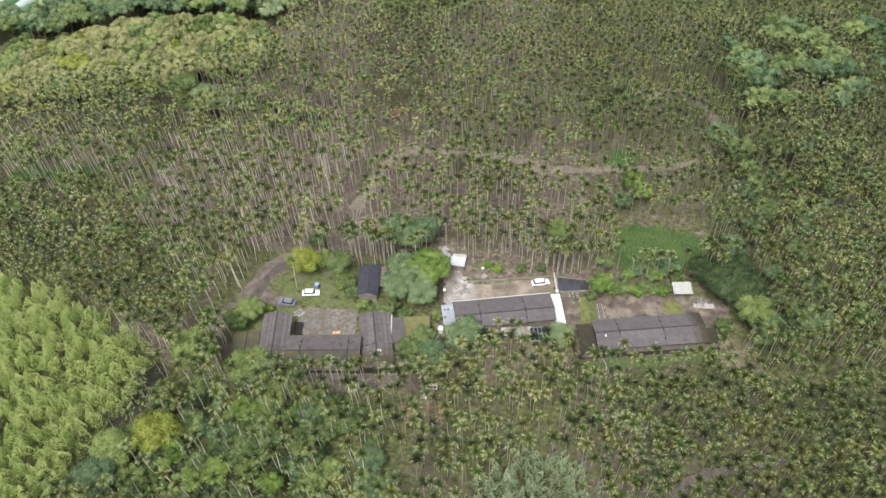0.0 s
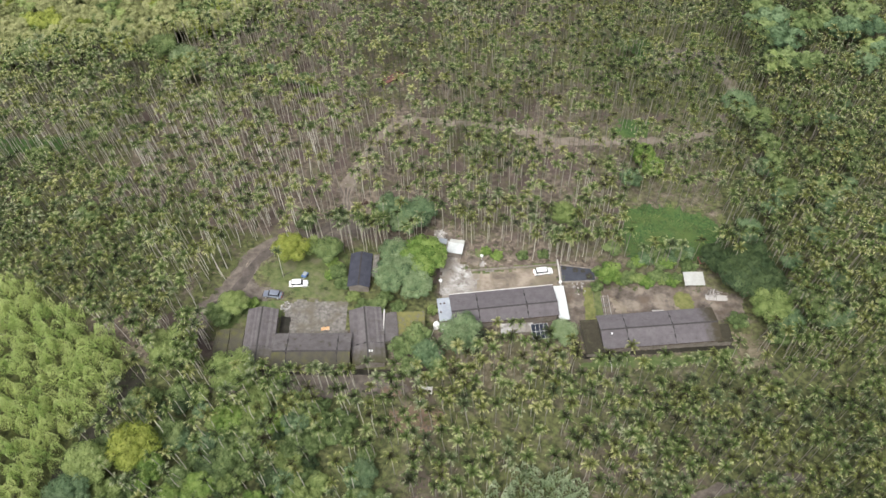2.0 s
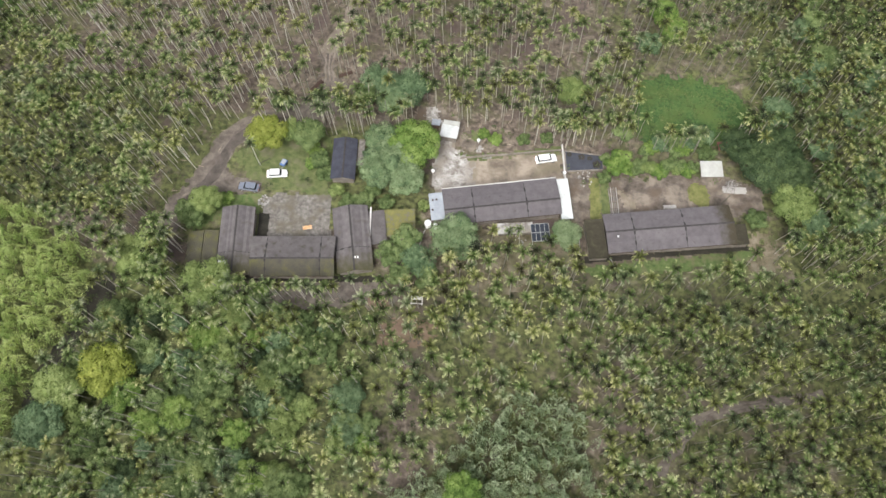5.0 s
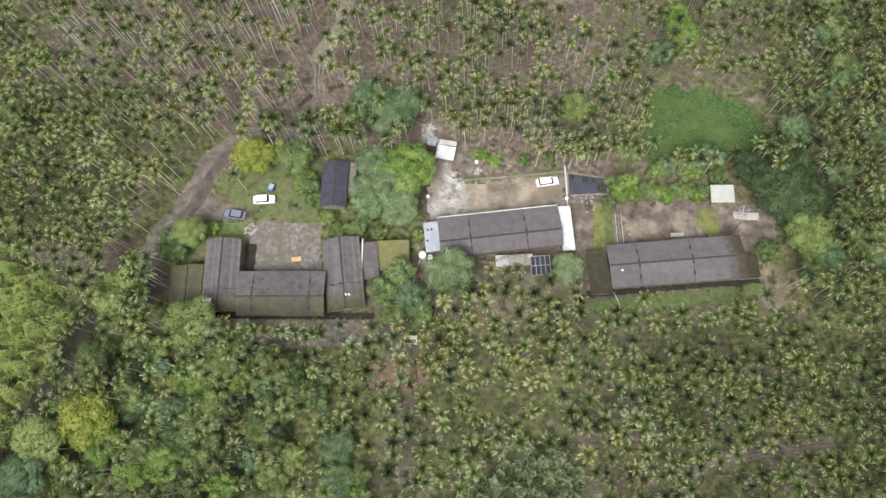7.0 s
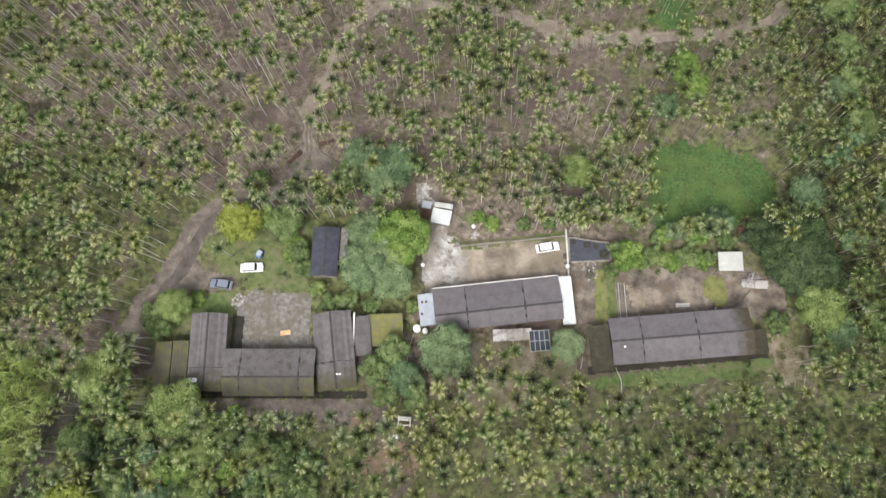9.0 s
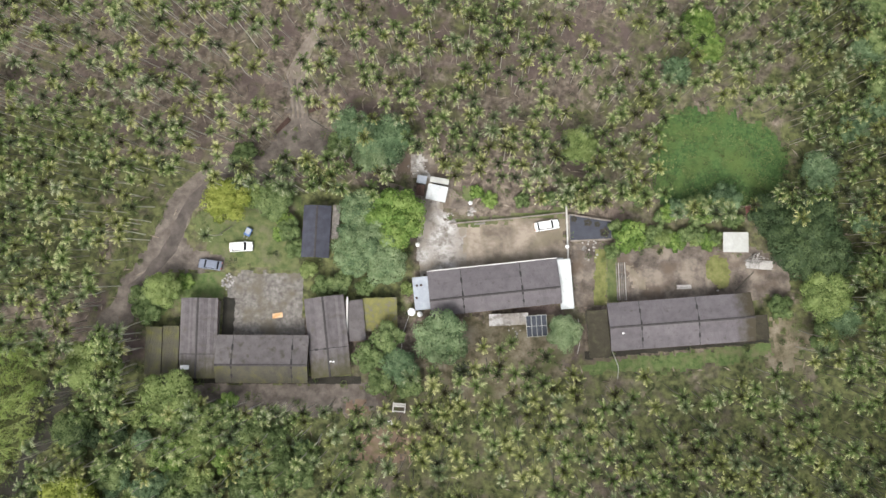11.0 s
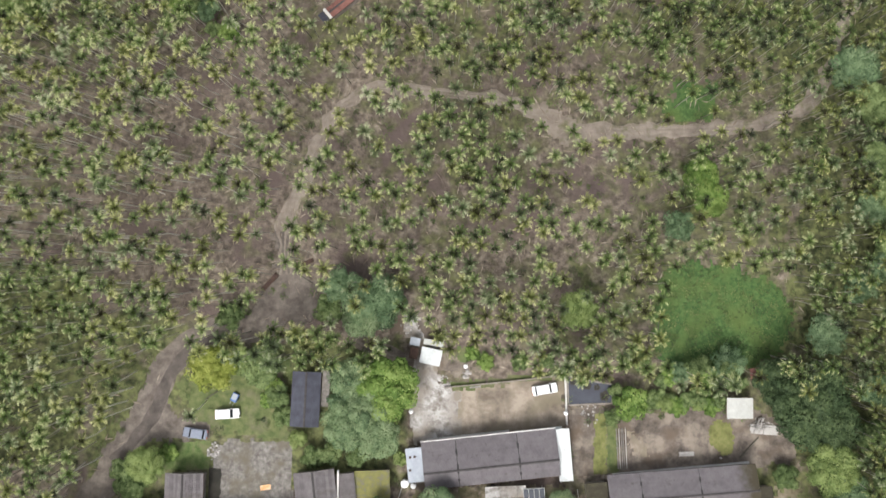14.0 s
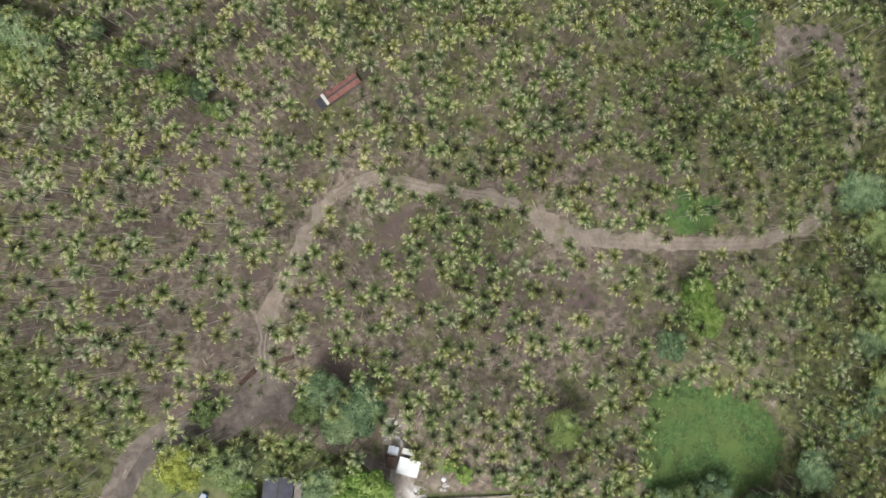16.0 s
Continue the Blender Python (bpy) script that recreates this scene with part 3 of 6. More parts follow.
sheet("clearing_west", [(-128, 186), (-104, 189), (-102, 195), (-126, 194)], 0.06, M_GRASS, "narrow green clearing between palm stands", "field", ragged=2.0)
sheet("clearing_far", [(58, 236), (68, 235), (70, 248), (60, 250)], 0.06, M_GRASS, "small green clearing among palms", "field", ragged=2.0)
# two narrow dark strips along the back eaves
sheet("drain_strip", [(32, 121.4), (36, 121.6), (64, 124.4), (67, 124.6), (67, 123.4), (36, 120.4), (32, 120.0)], 0.07, M_MUDBROWN, "dark strip along the back eave", "ground", ragged=0.2, step=0.3)
sheet("drain_strip_west", [(-50, 116.6), (-10, 116.6), (-10, 115.2), (-50, 115.2)], 0.07, M_MUDBROWN, "dark strip along the back eave", "ground", ragged=0.25, step=0.35)


# ---- buildings ----
def roof_panel(th, material, x0, x1, y_low, z_low, y_high, z_high, courses, thick=0.06):
    """One slope section of overlapping sheet courses, from eave to ridge, each a step above the next lower."""
    for c in range(courses):
        bm = bmesh.new()
        a, b = c / courses, (c + 1) / courses + (0.03 if c < courses - 1 else 0)
        ya, yb = y_low + (y_high - y_low) * a, y_low + (y_high - y_low) * b
        za, zb = z_low + (z_high - z_low) * a + (0.05 if courses < 5 else 0.13), z_low + (z_high - z_low) * b
        pts = [(x0, ya, za), (x1, ya, za), (x1, yb, zb), (x0, yb, zb)]
        slab(bm, *(pts if y_high > y_low else pts[::-1]), thick)
        part("roof_sheet", bm, material, th)


def gable(name, label, cx, cy, turn, length, north, south, eave, ridge, seams, courses=(3, 3), mats=(None, None), wall=None, walls_in=0.45, cap=True, eaves=None, drop=2.2):
    """A low house: ridge along its own x; north and south are the slopes' widths; seams cut the roof along x (0 to 1)."""
    th = thing(name, pose(cx, cy, ground(cx, cy), 0, 0, turn), label, "house")
    e_n, e_s = eaves or (eave, eave)
    half = length / 2
    w, q = walls_in, 0.22
    bm = bmesh.new()
    lo = -drop
    x0, x1, y0, y1 = -half + w, half - w, -south + w, north - w
    hn, hs = e_n + (ridge - e_n) * w / north - 0.12, e_s + (ridge - e_s) * w / south - 0.12
    box(bm, x0, y0, lo, x1, y0 + q, hs)
    box(bm, x0, y1 - q, lo, x1, y1, hn)
    part("long_wall", bm, wall or M_WALL, th)
    for s in (x0, x1 - q):
        bm = bmesh.new()
        v = [bm.verts.new(p) for p in ((s, y0 + q, lo), (s, y1 - q, lo), (s, y1 - q, hn), (s, 0, ridge - 0.12), (s, y0 + q, hs))]
        f = bm.faces.new(v)
        r = bmesh.ops.extrude_face_region(bm, geom=[f])
        bmesh.ops.translate(bm, verts=[g for g in r["geom"] if isinstance(g, bmesh.types.BMVert)], vec=(q, 0, 0))
        bmesh.ops.recalc_face_normals(bm, faces=bm.faces)
        part("gable_wall", bm, wall or M_WALL, th)
    cuts = [0, *seams, 1]
    for a, b in zip(cuts, cuts[1:]):
        xa, xb = -half + a * length + (0.05 if a else 0), -half + b * length - (0.05 if b < 1 else 0)
        for k, (yl, el) in enumerate(((north, e_n), (-south, e_s))):
            roof_panel(th, mats[k] or M_ROOF, xa, xb, yl, el, 0, ridge, courses[k])
    for s in seams:
        bm = bmesh.new()
        xs = -half + s * length
        slab(bm, (xs - 0.17, 0, ridge + 0.02), (xs + 0.17, 0, ridge + 0.02), (xs + 0.17, north, e_n + 0.02), (xs - 0.17, north, e_n + 0.02), 0.1)
        slab(bm, (xs - 0.17, -south, e_s + 0.02), (xs + 0.17, -south, e_s + 0.02), (xs + 0.17, 0, ridge + 0.02), (xs - 0.17, 0, ridge + 0.02), 0.1)
        part("roof_seam", bm, M_SEAM, th, "dark joint between roof sections")
    if cap:
        # the cap's dark colour imitates the shadow line along the ridge
        bm = bmesh.new()
        for sgn in (1, -1):
            pts = [(-half, 0, ridge + 0.12), (half, 0, ridge + 0.12), (half, sgn * 0.2, ridge + 0.06), (-half, sgn * 0.2, ridge + 0.06)]
            slab(bm, *(pts if sgn > 0 else pts[::-1]), 0.03)
        part("ridge_cap", bm, M_RIDGE, th, "ridge cap darkened to stand for its shadow line")
    for sgn, yl, el in ((1, north, e_n), (-1, -south, e_s)):
        bm = boxes((-half, yl - 0.04, el - 0.16, half, yl + 0.04, el - 0.04))
        part("eave_board", bm, M_DARKWOOD, th)
    return th


def lean_to(name, label, category, cx, cy, turn, sx, sy, z_front, z_back, material, wall=None, posts=False, tilt="y", courses=2, drop=2.0):
    """A single-slope roof on walls or on posts; z_back is the height at its own +y (or +x) edge."""
    th = thing(name, pose(cx, cy, ground(cx, cy), 0, 0, turn), label, category)
    hx, hy = sx / 2, sy / 2
    if tilt == "y":
        roof_panel(th, material, -hx, hx, -hy, z_front, hy, z_back, courses)
        z = lambda x, y: z_front + (z_back - z_front) * (y + hy) / sy
    else:
        bm = bmesh.new()
        slab(bm, (-hx, -hy, z_front), (hx, -hy, z_back), (hx, hy, z_back), (-hx, hy, z_front), 0.07)
        part("roof_sheet", bm, material, th)
        z = lambda x, y: z_front + (z_back - z_front) * (x + hx) / sx
    if posts:
        for x in (-hx + 0.2, hx - 0.2):
            for y in (-hy + 0.2, hy - 0.2):
                bm = bmesh.new()
                rod(bm, (x, y, -drop), (x, y, z(x, y) - 0.09), 0.06)
                part("post", bm, wall or M_WOOD, th)
        bm = boxes((-hx + 0.1, -hy + 0.15, z(0, -hy + 0.2) - 0.2, hx - 0.1, -hy + 0.27, z(0, -hy + 0.2) - 0.1)) if tilt == "y" else boxes((-hx + 0.15, -hy + 0.1, z(-hx + 0.2, 0) - 0.2, -hx + 0.27, hy - 0.1, z(-hx + 0.2, 0) - 0.1))
        part("beam", bm, wall or M_WOOD, th)
    else:
        w, q = 0.25, 0.2
        for x0, y0, x1, y1 in ((-hx + w, -hy + w, hx - w, -hy + w + q), (-hx + w, hy - w - q, hx - w, hy - w), (-hx + w, -hy + w + q, -hx + w + q, hy - w - q), (hx - w - q, -hy + w + q, hx - w, hy - w - q)):
            h = min(z(x0, y0), z(x1, y1)) - 0.1
            part("wall", boxes((x0, y0, -drop, x1, y1, h)), wall or M_WALL, th)
    return th


# the three-sided farmhouse
gable("farmhouse_wing", "farmhouse wing with ribbed grey sheet roof, mossy at its end", -40.0, 123.6, 90, 14.8, 3.4, 3.5, 2.8, 3.9, (0.3,), (8, 6), (M_ROOFWING, M_ROOFWING))
gable("farmhouse_hall", "main farmhouse hall with grey sheet roof and mossy back slope", -27.9, 118.7, 0, 17.0, 5.5, 3.3, 3.0, 4.5, (0.18, 0.83), (2, 2), (M_ROOFBROWN, M_ROOFMOSS))
gable("farmhouse_wing", "farmhouse wing with grey sheet roof, mossy towards the garden", -16.2, 124.0, 97, 14.8, 3.6, 3.8, 2.8, 3.9, (0.35,), (2, 7), (M_ROOFWING, M_ROOFWING))
lean_to("side_shed", "low mossy brown sheet-roofed shed against the farmhouse", "shed", -48.3, 121.2, 0, 3.3, 8.8, 2.0, 2.6, M_ROOFMOSS, tilt="x")
lean_to("side_shed", "low brown sheet-roofed shed against the farmhouse", "shed", -45.1, 121.3, 0, 3.0, 9.0, 2.5, 2.3, M_ROOFMOSS, tilt="x")
lean_to("side_shed", "narrow grey sheet-roofed annex of the farmhouse", "shed", -11.2, 127.0, 6, 3.6, 7.6, 2.4, 2.6, M_ROOFBROWN, tilt="y")
lean_to("moss_shed", "low shed with bright yellow-green mossy roof", "shed", -6.5, 128.2, 2, 6.4, 6.2, 2.1, 2.5, M_MOSSROOF)
part("gutter", boxes((-12.75, 123.4, ground(-12, 127) + 2.75, -12.45, 131.4, ground(-12, 127) + 2.95)), M_PALE)
tagged(bpy.data.objects["gutter"], "white gutter strip along the farmhouse wing eave", "gutter")
lean_to("awning", "narrow pale grey awning beside the dark house", "awning", -15.4, 145.8, -3, 1.4, 6.6, 2.4, 2.5, M_COURT, posts=True, tilt="y")
lean_to("plank_roof", "small brown plank roof beside the hut", "shed", 0.7, 152.3, -8, 1.6, 2.1, 1.9, 2.1, M_DARKWOOD)
lean_to("hut_annex", "low grey sheet-roofed annex behind the white hut", "shed", 4.4, 154.2, -10, 3.7, 1.1, 2.0, 2.2, M_SHEDROOF)
lean_to("hut_annex", "small weathered metal-roofed store beside the hut", "shed", 0.95, 154.45, -10, 1.9, 1.5, 1.9, 2.1, M_BLUEROOF)
# the long house beside the tan yard
TURN_B = 6.2
house_b = gable("long_house", "long low house with grey-brown sheet roof in sections", 15.0, 132.1, TURN_B, 24.6, 5.5, 3.0, 2.9, 4.1, (0.255, 0.71), (2, 2), (M_ROOF, M_ROOF))
part("fascia", boxes((-12.3, 5.51, 2.86, 12.3, 5.68, 3.0)), M_PALE, house_b, "pale eave strip")
lean_to("white_roof_annex", "annex with bright white metal roof at the house end", "shed", 28.3, 134.1, 4.5, 2.5, 9.4, 2.9, 3.2, M_WHITEROOF)
lean_to("blue_roof_annex", "annex with pale blue-grey metal roof at the house end", "shed", 1.2, 132.2, TURN_B, 3.0, 6.2, 2.5, 2.8, M_BLUEROOF)
lean_to("back_porch", "worn grey concrete back porch of the long house", "porch", 17.6, 127.4, 3, 7.4, 2.2, 1.6, 2.2, M_CONC)
lean_to("porch_canopy", "narrow white canopy along the house eave", "canopy", 23.7, 138.2, TURN_B, 8.6, 1.0, 2.8, 2.6, M_WHITEROOF, posts=True)
# the long house beside the brown yard
TURN_C = 4.6
gable("long_house", "long low house with grey-brown sheet roof beside brown yard", 49.8, 127.0, TURN_C, 27.0, 4.6, 4.4, 2.9, 4.0, (0.22, 0.615), (2, 2), (M_ROOFEND, M_ROOFEND))
lean_to("dark_shed", "dark mossy-roofed shed at the house end", "shed", 34.3, 124.8, TURN_C, 4.0, 8.8, 2.2, 2.5, M_ROOFOLD)
lean_to("dark_shed", "small dark mossy-roofed shed at the house end", "shed", 64.5, 126.2, TURN_C, 3.6, 4.6, 2.2, 2.5, M_ROOFOLD)
# small buildings
gable("dark_house", "small house with black sheet roof between trees", -18.9, 143.9, 88, 10.0, 2.7, 2.6, 2.8, 3.7, (), (2, 2), (M_ROOFDARK, M_ROOFDARK), walls_in=0.35)
lean_to("white_hut", "small hut with white metal roof beside bare earth", "hut", 3.9, 151.7, -12, 3.9, 3.0, 2.3, 2.6, M_WHITEROOF)
lean_to("open_shed", "open shed with bleached white metal roof on posts", "shed", 61.1, 142.4, 0, 4.8, 3.8, 2.5, 2.8, M_SHEDROOF, posts=True)
gable("red_hut", "narrow hut with rusty red metal roof among palms", -14.2, 222.4, 40, 7.4, 1.15, 1.15, 2.5, 2.8, (), (2, 2), (M_REDROOF, M_REDROOF), walls_in=0.2)
lean_to("hut_porch", "pale porch roof at the end of the red hut", "porch", -17.3, 219.8, 40, 0.6, 2.4, 2.5, 2.7, M_PALE, posts=True)
lean_to("dark_shed", "small black-roofed shed at the end of the red hut", "shed", -18.1, 219.1, 40, 1.3, 2.2, 2.1, 2.2, M_ROOFDARK)
lean_to("rust_shed", "low rusty brown-roofed shed behind the red hut", "shed", -9.9, 226.0, 40, 2.6, 2.2, 2.0, 2.2, M_ROOFOLD)
lean_to("red_canopy", "small rusty red canopy among shrubs", "canopy", 64.6, 148.8, 10, 2.2, 2.0, 2.2, 2.5, M_REDROOF, posts=True)


def pond():
    """A rectangular fish pond: a level water sheet within a low concrete rim."""
    level = ground(29.6, 142.5) + 0.12
    rim = [(29.5, 147.9), (37.9, 146.6), (37.8, 143.1), (29.6, 142.7)]
    th = thing("fish_pond", pose(0, 0, 0), "rectangular pond of dark still water with a concrete rim", "pond")
    bm = bmesh.new()
    bm.faces.new([bm.verts.new((x, y, level)) for x, y in rim[::-1]])
    part("water", bm, M_WATER, th, "dark reflecting water")
    # flat dark blobs imitate palm reflections on the water
    for k, (x, y, r) in enumerate(((30.5, 147.0, 0.6), (33.2, 146.3, 0.75), (35.0, 146.0, 0.6), (36.4, 144.4, 0.95))):
        bm = bmesh.new()
        for q in range(5):
            lump(bm, (x + r * 0.6 * math.cos(q * 1.3), y + r * 0.6 * math.sin(q * 1.3), level), r * 0.55, k * 7 + q, 0.12)
        part("weed_clump", bm, M_MUDBROWN, th, "dark blob imitating a palm reflection")
    for (ax, ay), (bx, by) in zip(rim, rim[1:] + rim[:1]):
        d = Vector((bx - ax, by - ay, 0)).normalized()
        s = Vector((-d.y, d.x, 0)) * 0.14
        a, b = Vector((ax, ay, level + 0.14)) - d * 0.13, Vector((bx, by, level + 0.14)) + d * 0.13
        bm = bmesh.new()
        slab(bm, a - s, b - s, b + s, a + s, 1.2)
        bmesh.ops.recalc_face_normals(bm, faces=bm.faces)
        part("rim", bm, M_WALL, th, "grey concrete rim")


pond()


def panel_canopy():
    th = thing("panel_canopy", pose(22.8, 126.2, ground(22.8, 126.2), 0, 0, 4), "canopy of dark panels in a white steel grid", "canopy")
    for x in (-1.7, 1.7):
        for y in (-1.8, 1.8):
            bm = bmesh.new()
            rod(bm, (x, y, -1.5), (x, y, 2.2 + 0.06 * y), 0.05)
            part("post", bm, M_WHITE, th)
    for i in range(4):
        for j in range(2):
            x, y = -1.85 + i * 0.95, -1.9 + j * 1.95
            bm = bmesh.new()
            slab(bm, (x, y, 2.2 + 0.06 * y), (x + 0.85, y, 2.2 + 0.06 * y), (x + 0.85, y + 1.85, 2.3 + 0.06 * (y + 1.85)), (x, y + 1.85, 2.3 + 0.06 * (y + 1.85)), 0.04)
            part("panel", bm, M_PANEL, th)
    for i in range(5):
        x = -1.95 + i * 0.95
        part("frame_bar", boxes((x, -2.0, 2.14, x + 0.09, 2.0, 2.42)), M_SHEDROOF, th)
    for y in (-2.0, -0.05, 1.92):
        part("frame_bar", boxes((-1.95, y, 2.16, 1.95, y + 0.08, 2.4)), M_SHEDROOF, th)


panel_canopy()


# ---- vehicles ----
def car(name, label, x, y, turn, paint, roof_paint=None, length=4.5, width=1.75, hood=1.15):
    n = Vector((-FALL_X, -FALL_Y, 1)).normalized()
    m = Matrix.Translation((x, y, ground(x, y) + 0.1)) @ Vector((0, 0, 1)).rotation_difference(n).to_matrix().to_4x4() @ pose(0, 0, 0, 0, 0, turn)
    th = thing(name, m, label, "car")
    L, W = length / 2, width / 2
    bm = bmesh.new()
    profile = [(-L, 0.35), (-L, 0.78), (-L + 0.12, 0.88), (L - hood - 0.1, 0.92), (L - 0.25, 0.78), (L, 0.62), (L, 0.32)]
    left = [bm.verts.new((px, -W, pz)) for px, pz in profile]
    right = [bm.verts.new((px, W, pz)) for px, pz in profile]
    k = len(profile)
    for i in range(k):
        j = (i + 1) % k
        bm.faces.new((left[i], left[j], right[j], right[i]))
    bm.faces.new(left[::-1])
    bm.faces.new(right)
    bmesh.ops.recalc_face_normals(bm, faces=bm.faces)
    bmesh.ops.bevel(bm, geom=list(bm.edges), offset=0.09, segments=2, affect="EDGES")
    part("body", bm, paint, th)
    a, b, c, d = -L + 0.55, -L + 0.95, L - hood - 0.6, L - hood - 0.05
    bm = bmesh.new()
    ring0 = [bm.verts.new(p) for p in ((a, -W + 0.1, 0.9), (d, -W + 0.1, 0.9), (d, W - 0.1, 0.9), (a, W - 0.1, 0.9))]
    ring1 = [bm.verts.new(p) for p in ((b, -W + 0.2, 1.36), (c, -W + 0.2, 1.36), (c, W - 0.2, 1.36), (b, W - 0.2, 1.36))]
    for i in range(4):
        j = (i + 1) % 4
        bm.faces.new((ring0[i], ring0[j], ring1[j], ring1[i]))
    bm.faces.new(ring1)
    part("window_band", bm, M_GLASS, th, "dark tinted windows")
    bm = boxes((b - 0.2, -W + 0.13, 1.33, c + 0.12, W - 0.13, 1.43))
    bmesh.ops.bevel(bm, geom=list(bm.edges), offset=0.03, segments=1, affect="EDGES")
    part("roof", bm, roof_paint or paint, th)
    for s in (-1, 1):
        part("pillar", boxes(((b + c) / 2 - 0.06, s * (W - 0.2) - 0.05, 0.9, (b + c) / 2 + 0.06, s * (W - 0.2) + 0.05, 1.37)), paint, th)
        part("mirror", boxes((d - 0.25, s * W - 0.08, 0.9, d - 0.1, s * W + 0.14, 1.02)), paint, th)
        part("tail_lamp", boxes((-L - 0.01, s * (W - 0.3) - 0.2, 0.62, -L + 0.05, s * (W - 0.3) + 0.2, 0.78)), M_LAMP, th, "red tail lamp")
        part("headlight", boxes((L - 0.12, s * (W - 0.35) - 0.2, 0.56, L + 0.015, s * (W - 0.35) + 0.2, 0.68)), M_GLASS, th, "clear headlight")
        for px in (-L + 0.85, L - 0.85):
            bm = bmesh.new()
            rod(bm, (px, s * (W - 0.2), 0.24), (px, s * (W + 0.01), 0.24), 0.33, sides=14)
            wheel = part("wheel", bm, M_TYRE, th, "black tyre")
            bm = bmesh.new()
            rod(bm, (px, s * (W - 0.05), 0.24), (px, s * (W + 0.025), 0.24), 0.19, sides=10)
            part("rim", bm, M_SHEDROOF, wheel, "grey metal rim")
    return th


car("car", "white sedan parked on grass", -33.6, 141.0, 4, M_WHITE)
car("car", "blue-grey sedan with black bonnet parked on earth", -39.3, 137.5, 172, M_CARSILVER, M_CARSILVER)
car("car", "white sedan parked at the edge of tan yard", 25.2, 145.6, 10, M_WHITE, length=4.8)


# ---- yard clutter ----
def pile(name, label, category, x, y, count, spread, size, material, seed):
    """A heap of separate stones or scraps."""
    th = thing(name, pose(x, y, ground(x, y)), label, category)
    rng = random.Random(seed)
    for k in range(count):
        a, d = rng.uniform(0, math.tau), spread * math.sqrt(rng.random())
        px, py = d * math.cos(a), d * math.sin(a) * 1.3
        bm = bmesh.new()
        r = size * rng.uniform(0.5, 1.2)
        lump(bm, (px, py, ground(x + px, y + py) - ground(x, y) + r * 0.35), r, seed + k)
        part("stone", bm, material, th)


pile("rubble_heap", "heap of pale stones and scrap beside the courtyard", "rubble", -35.9, 134.3, 40, 1.2, 0.25, M_STONE, 3)
pile("scrap_scatter", "pale scraps and leaves strewn over the courtyard", "rubble", -28.6, 130.4, 24, 4.4, 0.10, M_STONE, 17)
pile("rubble_heap", "grey broken rubble on mud beside the pond", "rubble", 33.4, 141.2, 26, 1.9, 0.26, M_STONE, 19)
pile("rubble_heap", "scattered white rubble beside the concrete yard", "rubble", 6.4, 146.4, 22, 1.3, 0.22, M_STONE, 5)
pile("rubble_heap", "small heap of white scraps on bare earth", "rubble", 10.6, 148.2, 12, 0.8, 0.35, M_STONE, 7)
pile("rubble_heap", "pale stones on cracked slab near the hut", "rubble", -0.2, 157.5, 34, 1.7, 0.24, M_STONE, 9)
pile("rubble_heap", "broken white slabs on the back porch", "rubble", 18.6, 125.9, 12, 1.5, 0.26, M_STONE, 13)
pile("rubble_heap", "few white scraps beside the dark shed", "rubble", 63.2, 128.4, 7, 0.7, 0.22, M_WHITE, 11)


def tarp(name, label, x, y, turn, sx, sy, material, seed):
    bm = bmesh.new()
    g = {}
    for i in range(9):
        for j in range(7):
            px, py = (i / 8 - 0.5) * sx * (1 + 0.2 * noise.noise((j * 0.7, seed, 1))), (j / 6 - 0.5) * sy * (1 + 0.25 * noise.noise((i * 0.7, seed, 2)))
            g[i, j] = bm.verts.new((px, py, 0.16 + 0.12 * noise.noise((px * 1.7, py * 1.7, seed))))
    for i in range(8):
        for j in range(6):
            bm.faces.new((g[i, j], g[i + 1, j], g[i + 1, j + 1], g[i, j + 1]))
    r = bmesh.ops.extrude_face_region(bm, geom=list(bm.faces))
    bmesh.ops.translate(bm, verts=[q for q in r["geom"] if isinstance(q, bmesh.types.BMVert)], vec=(0, 0, 0.02))
    ob = tagged(part(name, bm, material), label, "tarp")
    ob.matrix_world = pose(x, y, ground(x, y), -5.7, 0, turn)
    return ob


tarp("orange_tarp", "crumpled orange tarp lying on the courtyard", -26.1, 127.9, 8, 1.9, 0.9, M_ORANGE, 2)


def hand_cart(x, y, turn):
    th = thing("hand_cart", pose(x, y, ground(x, y), -5.7, 0, turn), "small blue cart with a pale cover parked on grass", "cart")
    bm = boxes((-0.8, -0.6, 0.35, 0.8, 0.6, 0.75))
    bmesh.ops.bevel(bm, geom=list(bm.edges), offset=0.05, segments=1, affect="EDGES")
    part("tray", bm, M_BLUETARP, th)
    bm = boxes((-0.45, -0.5, 0.74, 0.7, 0.5, 0.84))
    bmesh.ops.bevel(bm, geom=list(bm.edges), offset=0.04, segments=1, affect="EDGES")
    part("cover", bm, M_BLUEROOF, th, "pale grey-blue cover")
    for s in (-1, 1):
        bm = bmesh.new()
        rod(bm, (0.1, s * 0.62, 0.28), (0.1, s * 0.72, 0.28), 0.3, sides=12)
        part("wheel", bm, M_TYRE, th, "black rubber wheel")
        bm = bmesh.new()
        rod(bm, (-0.8, s * 0.4, 0.5), (-1.5, s * 0.3, 0.6), 0.03)
        part("handle", bm, M_SHEDROOF, th, "grey metal handle")


hand_cart(-32.4, 144.0, 65)
tarp("white_sheet", "white sheet lying on the mossy roof edge", -42.0, 118.2, 0, 1.6, 0.8, M_WHITE, 6).location.z = ground(-42, 118.2) + 3.1


